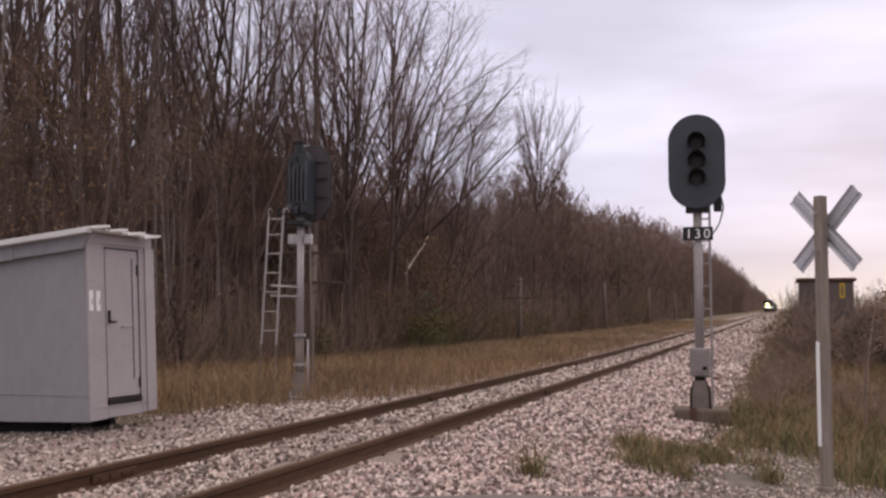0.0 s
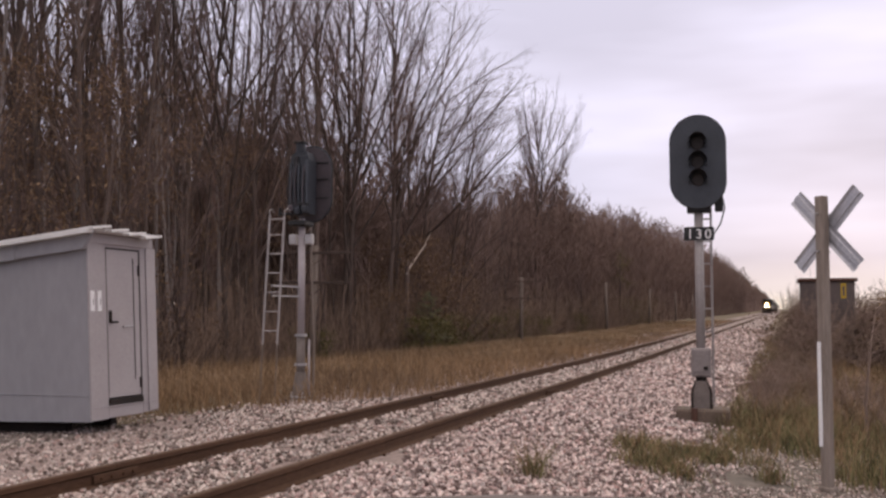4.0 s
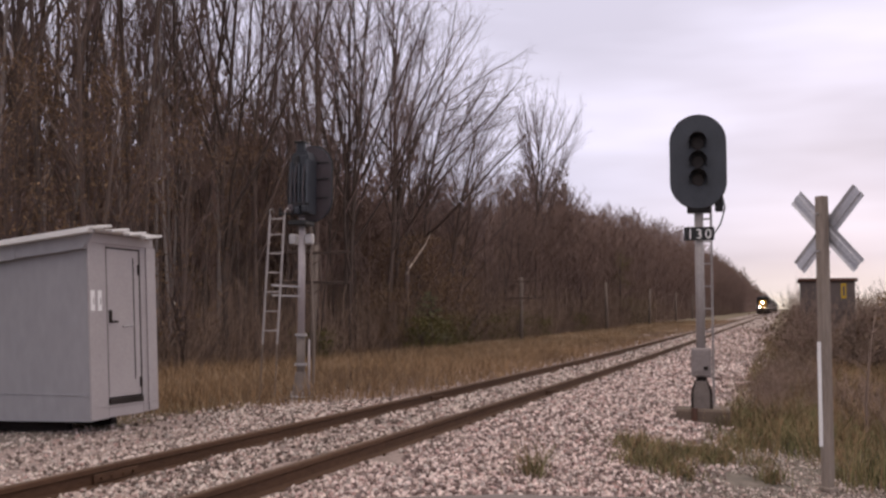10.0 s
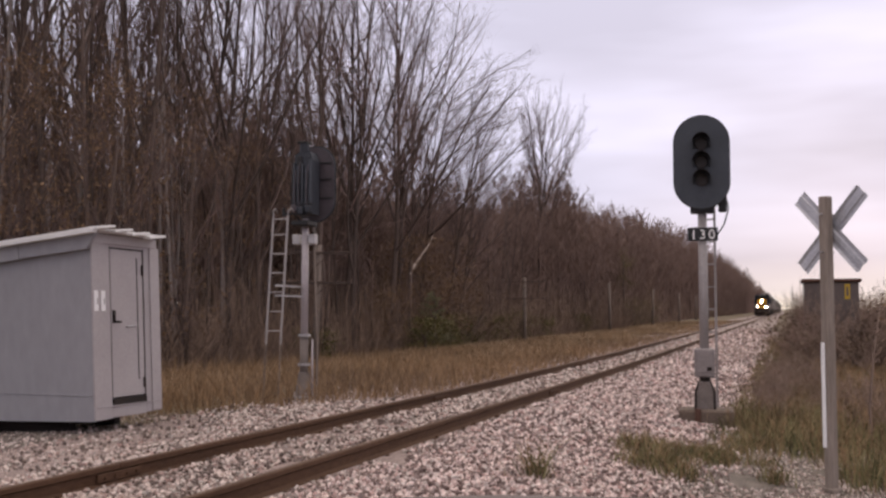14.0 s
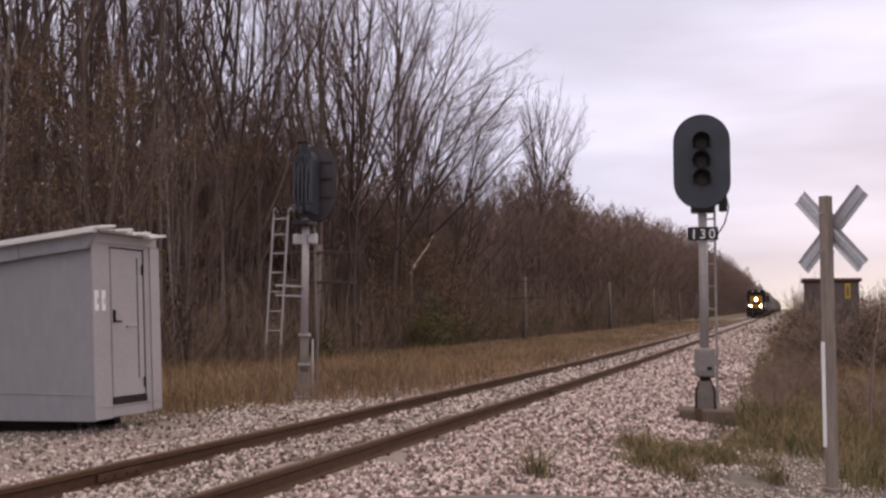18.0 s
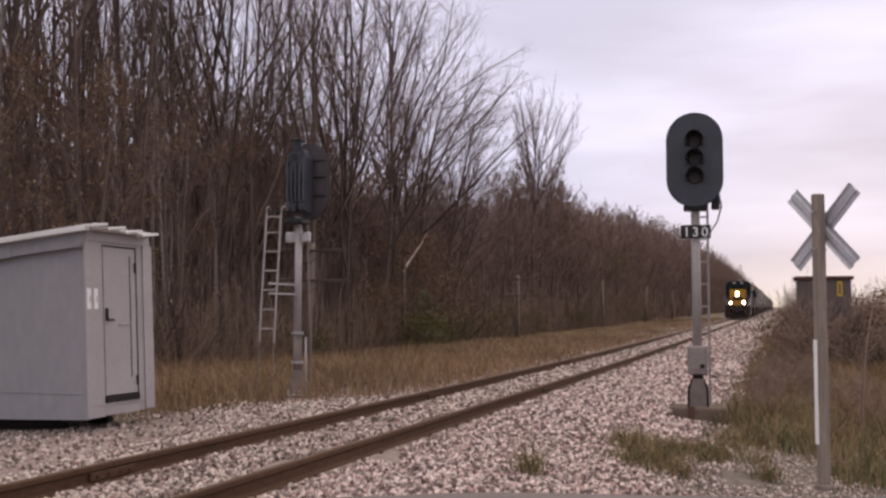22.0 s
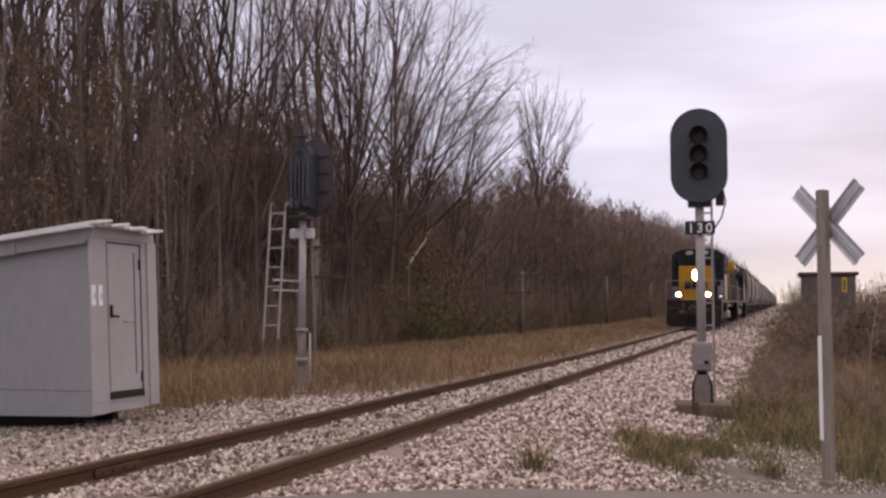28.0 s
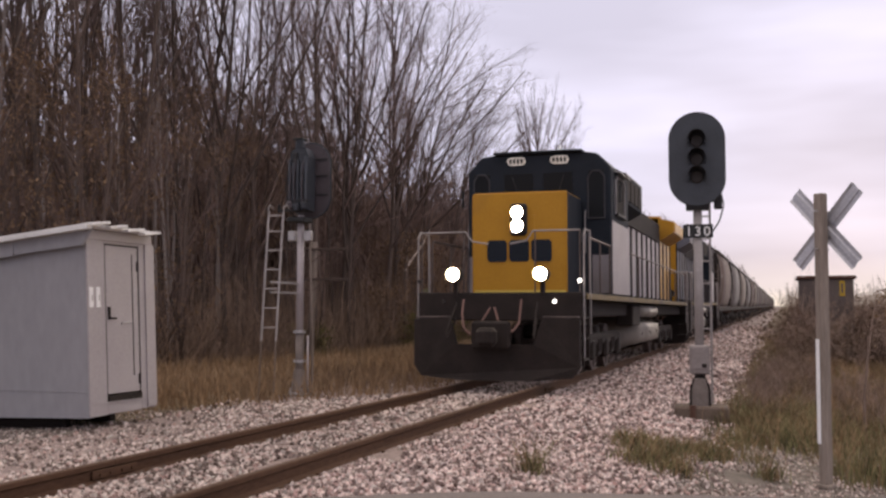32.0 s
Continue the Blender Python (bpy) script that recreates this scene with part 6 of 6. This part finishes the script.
        part("conduit", pipe([(s * 0.98, y0 + 0.1, 2.9), (s * 1.02, y0 + 0.1, 4.1), (s * 0.9, y0 + 0.1, 4.5), (s * 0.7, y0 + 0.1, 4.55)], 0.05), M["alu"], L, "pale conduit behind the cab")
    part("radiator_roof", box((2.0, 3.2, 0.1), (0, (yr + y1) / 2, 4.42), 0.03), tail, L)
    part("hood_end", box((1.88, 0.05, 2.55), (0, y1 + 0.02, 2.92), 0.02), M["yellow"], L, "yellow hood end")
    for k in range(3):
        y = yr + 0.55 + k * 1.05
        fan = part("radiator_fan", rod((0, y, 4.46), (0, y, 4.62), 0.46, 0.44, n=20), M["blue"], L)
    br = y0 + 1.7
    part("brake_blister", slab([(-0.97, 3.55), (-1.42, 3.80), (-1.42, 4.46), (-1.0, 4.70), (1.0, 4.70), (1.42, 4.46), (1.42, 3.80), (0.97, 3.55)], br - 1.4, br + 1.5), M["blue"], L, "dark brake housing on the hood")
    for s in (-1, 1):
        part("housing_edge", box((0.05, 2.9, 0.05), (s * 1.41, br + 0.05, 4.47), 0.012), M["sashpale"], L, "pale edge of the brake housing")
        for k in range(4):
            part("housing_louvre", box((0.03, 0.56, 0.5), (s * 1.425, br - 1.0 + k * 0.68, 4.12), 0.01), M["under"], L)
    for k in (-0.7, 0.7):
        part("brake_fan", rod((0, br + k, 4.68), (0, br + k, 4.78), 0.5, 0.48, n=20), M["blue"], L)
    part("exhaust_stack", box((0.3, 1.0, 0.24), (0, br + 2.0, 4.45), 0.03), M["under"], L)
    hn = bmesh.new()
    for k in (-0.18, 0, 0.18):
        rod((k, 5.9, 4.82), (k, 5.5, 4.84), 0.03, 0.08, n=10, bm=hn)
    box((0.5, 0.08, 0.14), (0, 5.9, 4.74), 0.01, bm=hn)
    part("horn", hn, M["alu"], L)
    part("antenna", rod((0.3, 3.6, 4.7), (0.3, 3.6, 4.86), 0.05, 0.03, n=8), M["white"], L)
    for s in (-1, 1):
        handrail(L, s * 1.5, 0.4, 2.7, 1.62, 3, M["steel"])
        handrail(L, s * 1.5, 5.3, e - 1.3, 1.62, 9, M["steel"])
    # tank, battery boxes, reservoirs, trucks
    tank = slab([(1.32 * math.cos(a) if abs(math.cos(a)) < 0.8 else math.copysign(1.1 + 0.25 * abs(math.cos(a)), math.cos(a)), 0.74 + 0.50 * math.sin(a)) for a in np.linspace(0, 2 * math.pi, 29)[:-1]], e * 0.385, e * 0.60)
    part("fuel_tank", tank, M["tank"], L, "grey rounded fuel tank", True)
    for y in (0.42, 0.50, 0.57):
        part("tank_band", slab([(1.37 * math.cos(a), 0.74 + 0.53 * math.sin(a)) for a in np.linspace(0, 2 * math.pi, 21)[:-1]], e * y, e * y + 0.06), M["under"], L)
    for s in (-1, 1):
        part("air_reservoir", rod((s * 1.28, e * 0.40, 1.30), (s * 1.28, e * 0.56, 1.30), 0.15, n=14), M["tank"], L, "", True)
        part("battery_box", box((0.4, 1.3, 0.5), (s * 1.2, e * 0.355, 1.2), 0.03), M["under"], L)
    for y in (e * 0.215, e * 0.785):
        truck(L, y, axles, long=axles[-1] + 0.35)
    return L


def hopper_car(paint, colour):
    H = thing("hopper_car", pose(0, 0, 0), "weathered " + colour + " covered hopper car with curved sides", "hopper car", "train")
    e = 15.6
    side = [(0.75, 1.25), (1.3, 1.5), (1.47, 2.0), (1.55, 2.7), (1.56, 3.4), (1.50, 4.0), (1.36, 4.5), (1.1, 4.82), (0.7, 5.0)]
    part("body", slab(side + [(-x, z) for x, z in reversed(side)], 0.95, e - 0.95), paint, H, "", True)
    part("roof", slab([(-1.14, 4.80), (-0.72, 5.03), (0.72, 5.03), (1.14, 4.80)], 1.0, e - 1.0), M["under"], H, "dark grimy roof")
    part("running_board", box((0.6, e - 1.6, 0.04), (0, e / 2, 5.13), 0.005), M["galv"], H)
    for k in range(8):
        part("hatch", box((0.9, 1.2, 0.1), (0, 1.9 + k * (e - 3.8) / 7, 5.08), 0.03), paint, H)
    for s in (-1, 1):
        part("side_sill", box((0.16, e - 1.0, 0.26), (s * 1.46, e / 2, 1.3), 0.02), M["under"], H, "dark side sill")
        part("top_chord", box((0.10, e - 2.0, 0.14), (s * 1.40, e / 2, 4.56), 0.02), M["under"], H, "dark top chord")
        for k in range(5):
            part("weld_band", slab([(s * (x + 0.012), z) for x, z in side[1:8]] + [(s * (x - 0.03), z) for x, z in reversed(side[1:8])], 1.0 + k * (e - 2.06) / 4, 1.06 + k * (e - 2.06) / 4), paint, H)
        part("reporting_mark", box((0.012, 0.9, 0.16), (s * 1.565, 3.1, 3.2), 0), M["hopper_tan"], H)
        for end in (0, 1):
            y = e - 0.5 if end else 0.5
            for k in range(6):
                part("rung", rod((s * 1.2, y, 1.3 + k * 0.42), (s * 1.52, y, 1.3 + k * 0.42), 0.016, n=5), paint, H)
            part("ladder_stile", box((0.05, 0.05, 2.6), (s * 1.5, y, 2.5), 0.005), paint, H)
    for end in (0, 1):
        y = e - 0.45 if end else 0.45
        part("end_platform", box((2.9, 0.9, 0.1), (0, e - 0.9 if end else 0.9, 1.25), 0.01), M["rust"], H)
        part("end_sill", box((2.9, 0.12, 0.3), (0, y, 1.18), 0.02), M["rust"], H)
        part("coupler", box((0.24, 0.75, 0.24), (0, e - 0.05 if end else 0.05, 0.86), 0.05), M["rust"], H)
        # near-black band puts the shaded gap between cars onto the body's end
        part("gap_shade_band", slab([(x + 0.02, z) for x, z in side[1:8]] + [(-x - 0.02, z) for x, z in reversed(side[1:8])], e - 1.35 if end else 0.93, e - 0.93 if end else 1.35), M["under"], H, "dark band standing in for the shaded gap between cars")
        truck(H, e - 2.3 if end else 2.3, (-0.89, 0.89), 0.46, 1.15)
    for k in range(3):
        y = e * (0.3 + 0.2 * k)
        ch = bmesh.new()
        slab([(y - 1.2, 1.3), (y + 1.2, 1.3), (y + 0.35, 0.45), (y - 0.35, 0.45)], -1.1, 1.1, bm=ch, axis="x")
        part("discharge_chute", ch, M["under"], H)
    return H


# seconds and the way that the leading end still has to go to the camera's own line
RUN = [(0, 405.0), (3.5, 359.0), (8, 300.0), (14, 224.0), (19, 166.0), (23, 118.5), (25, 95.6), (28, 60.2), (30, 39.3), (31, 29.1), (32, 18.9)]
HEADLIGHT = 1.05


def make_train():
    lead = locomotive(20.9, "yellow-nosed diesel locomotive with dark blue cab and grey hood", (-1.7, 0, 1.7), True, M["yellow"], M["grey"])
    second = locomotive(17.4, "blue-grey diesel locomotive with yellow hood end and dark blue cab", (-1.3, 1.3), False, M["bluegrey"], M["bluegrey"])
    kinds = [hopper_car(M["hopper_brown"], "brown"), hopper_car(M["hopper"], "grey"), hopper_car(M["hopper_tan"], "tan")]
    cars = kinds[:]
    for k in (1, 0, 2, 1, 0, 1, 2, 0, 1, 1, 2, 0, 1, 2, 1, 0, 1, 2, 2, 1, 0, 1, 1, 2, 0, 1, 2):
        cars.append(copy_thing(kinds[k], Matrix.Identity(4)))
    vehicles = [(lead, 0.0, 0), (second, 20.9 + 0.3 + 17.4, 180)]
    y = 20.9 + 0.6 + 17.4 + 0.9
    for c in cars:
        vehicles.append((c, y, 0))
        y += 15.9
    return vehicles


def motions():
    for ob, back, turn in TRAIN:
        rows = []
        for t, s in RUN:
            y = s - HEADLIGHT + back
            step = -8.0 if turn else 8.0
            grade = math.degrees(math.atan2(rise(y + step) - rise(y), 8.0))
            rows.append((t, pose(TRACK_X, y, RAIL_Z + rise(y), grade, 0, turn)))
        walk(ob, rows)
    # the wheels turn as they roll
    ts = np.arange(0, 32.0001, 1 / 15)
    go = np.interp(ts, [r[0] for r in RUN], [r[1] for r in RUN])
    for ob, back, turn in TRAIN[:6]:
        for w in [c for c in ob.children if c.name.startswith("wheelset")]:
            r, y = w.location.z, w.location.y
            sign = 1 if turn == 0 else -1
            walk(w, [(float(t), pose(0, y, r) @ Matrix.Rotation(sign * (405.0 - float(g)) / r, 4, "X")) for t, g in zip(ts, go)])


# ---- build ----
BED = make_ground()
make_road()
make_shed()
make_signals()
make_crossbuck()
make_bungalow()
make_poles()
TRAIN = make_train()
random.seed(4)
make_trees()
random.seed(8)
far_wood()
shrubs()
thickets()
dead_sapling()
wood_edge_details()
gravel_apron()
make_grass()
clumps()
make_track()
stones(BED)
motions()
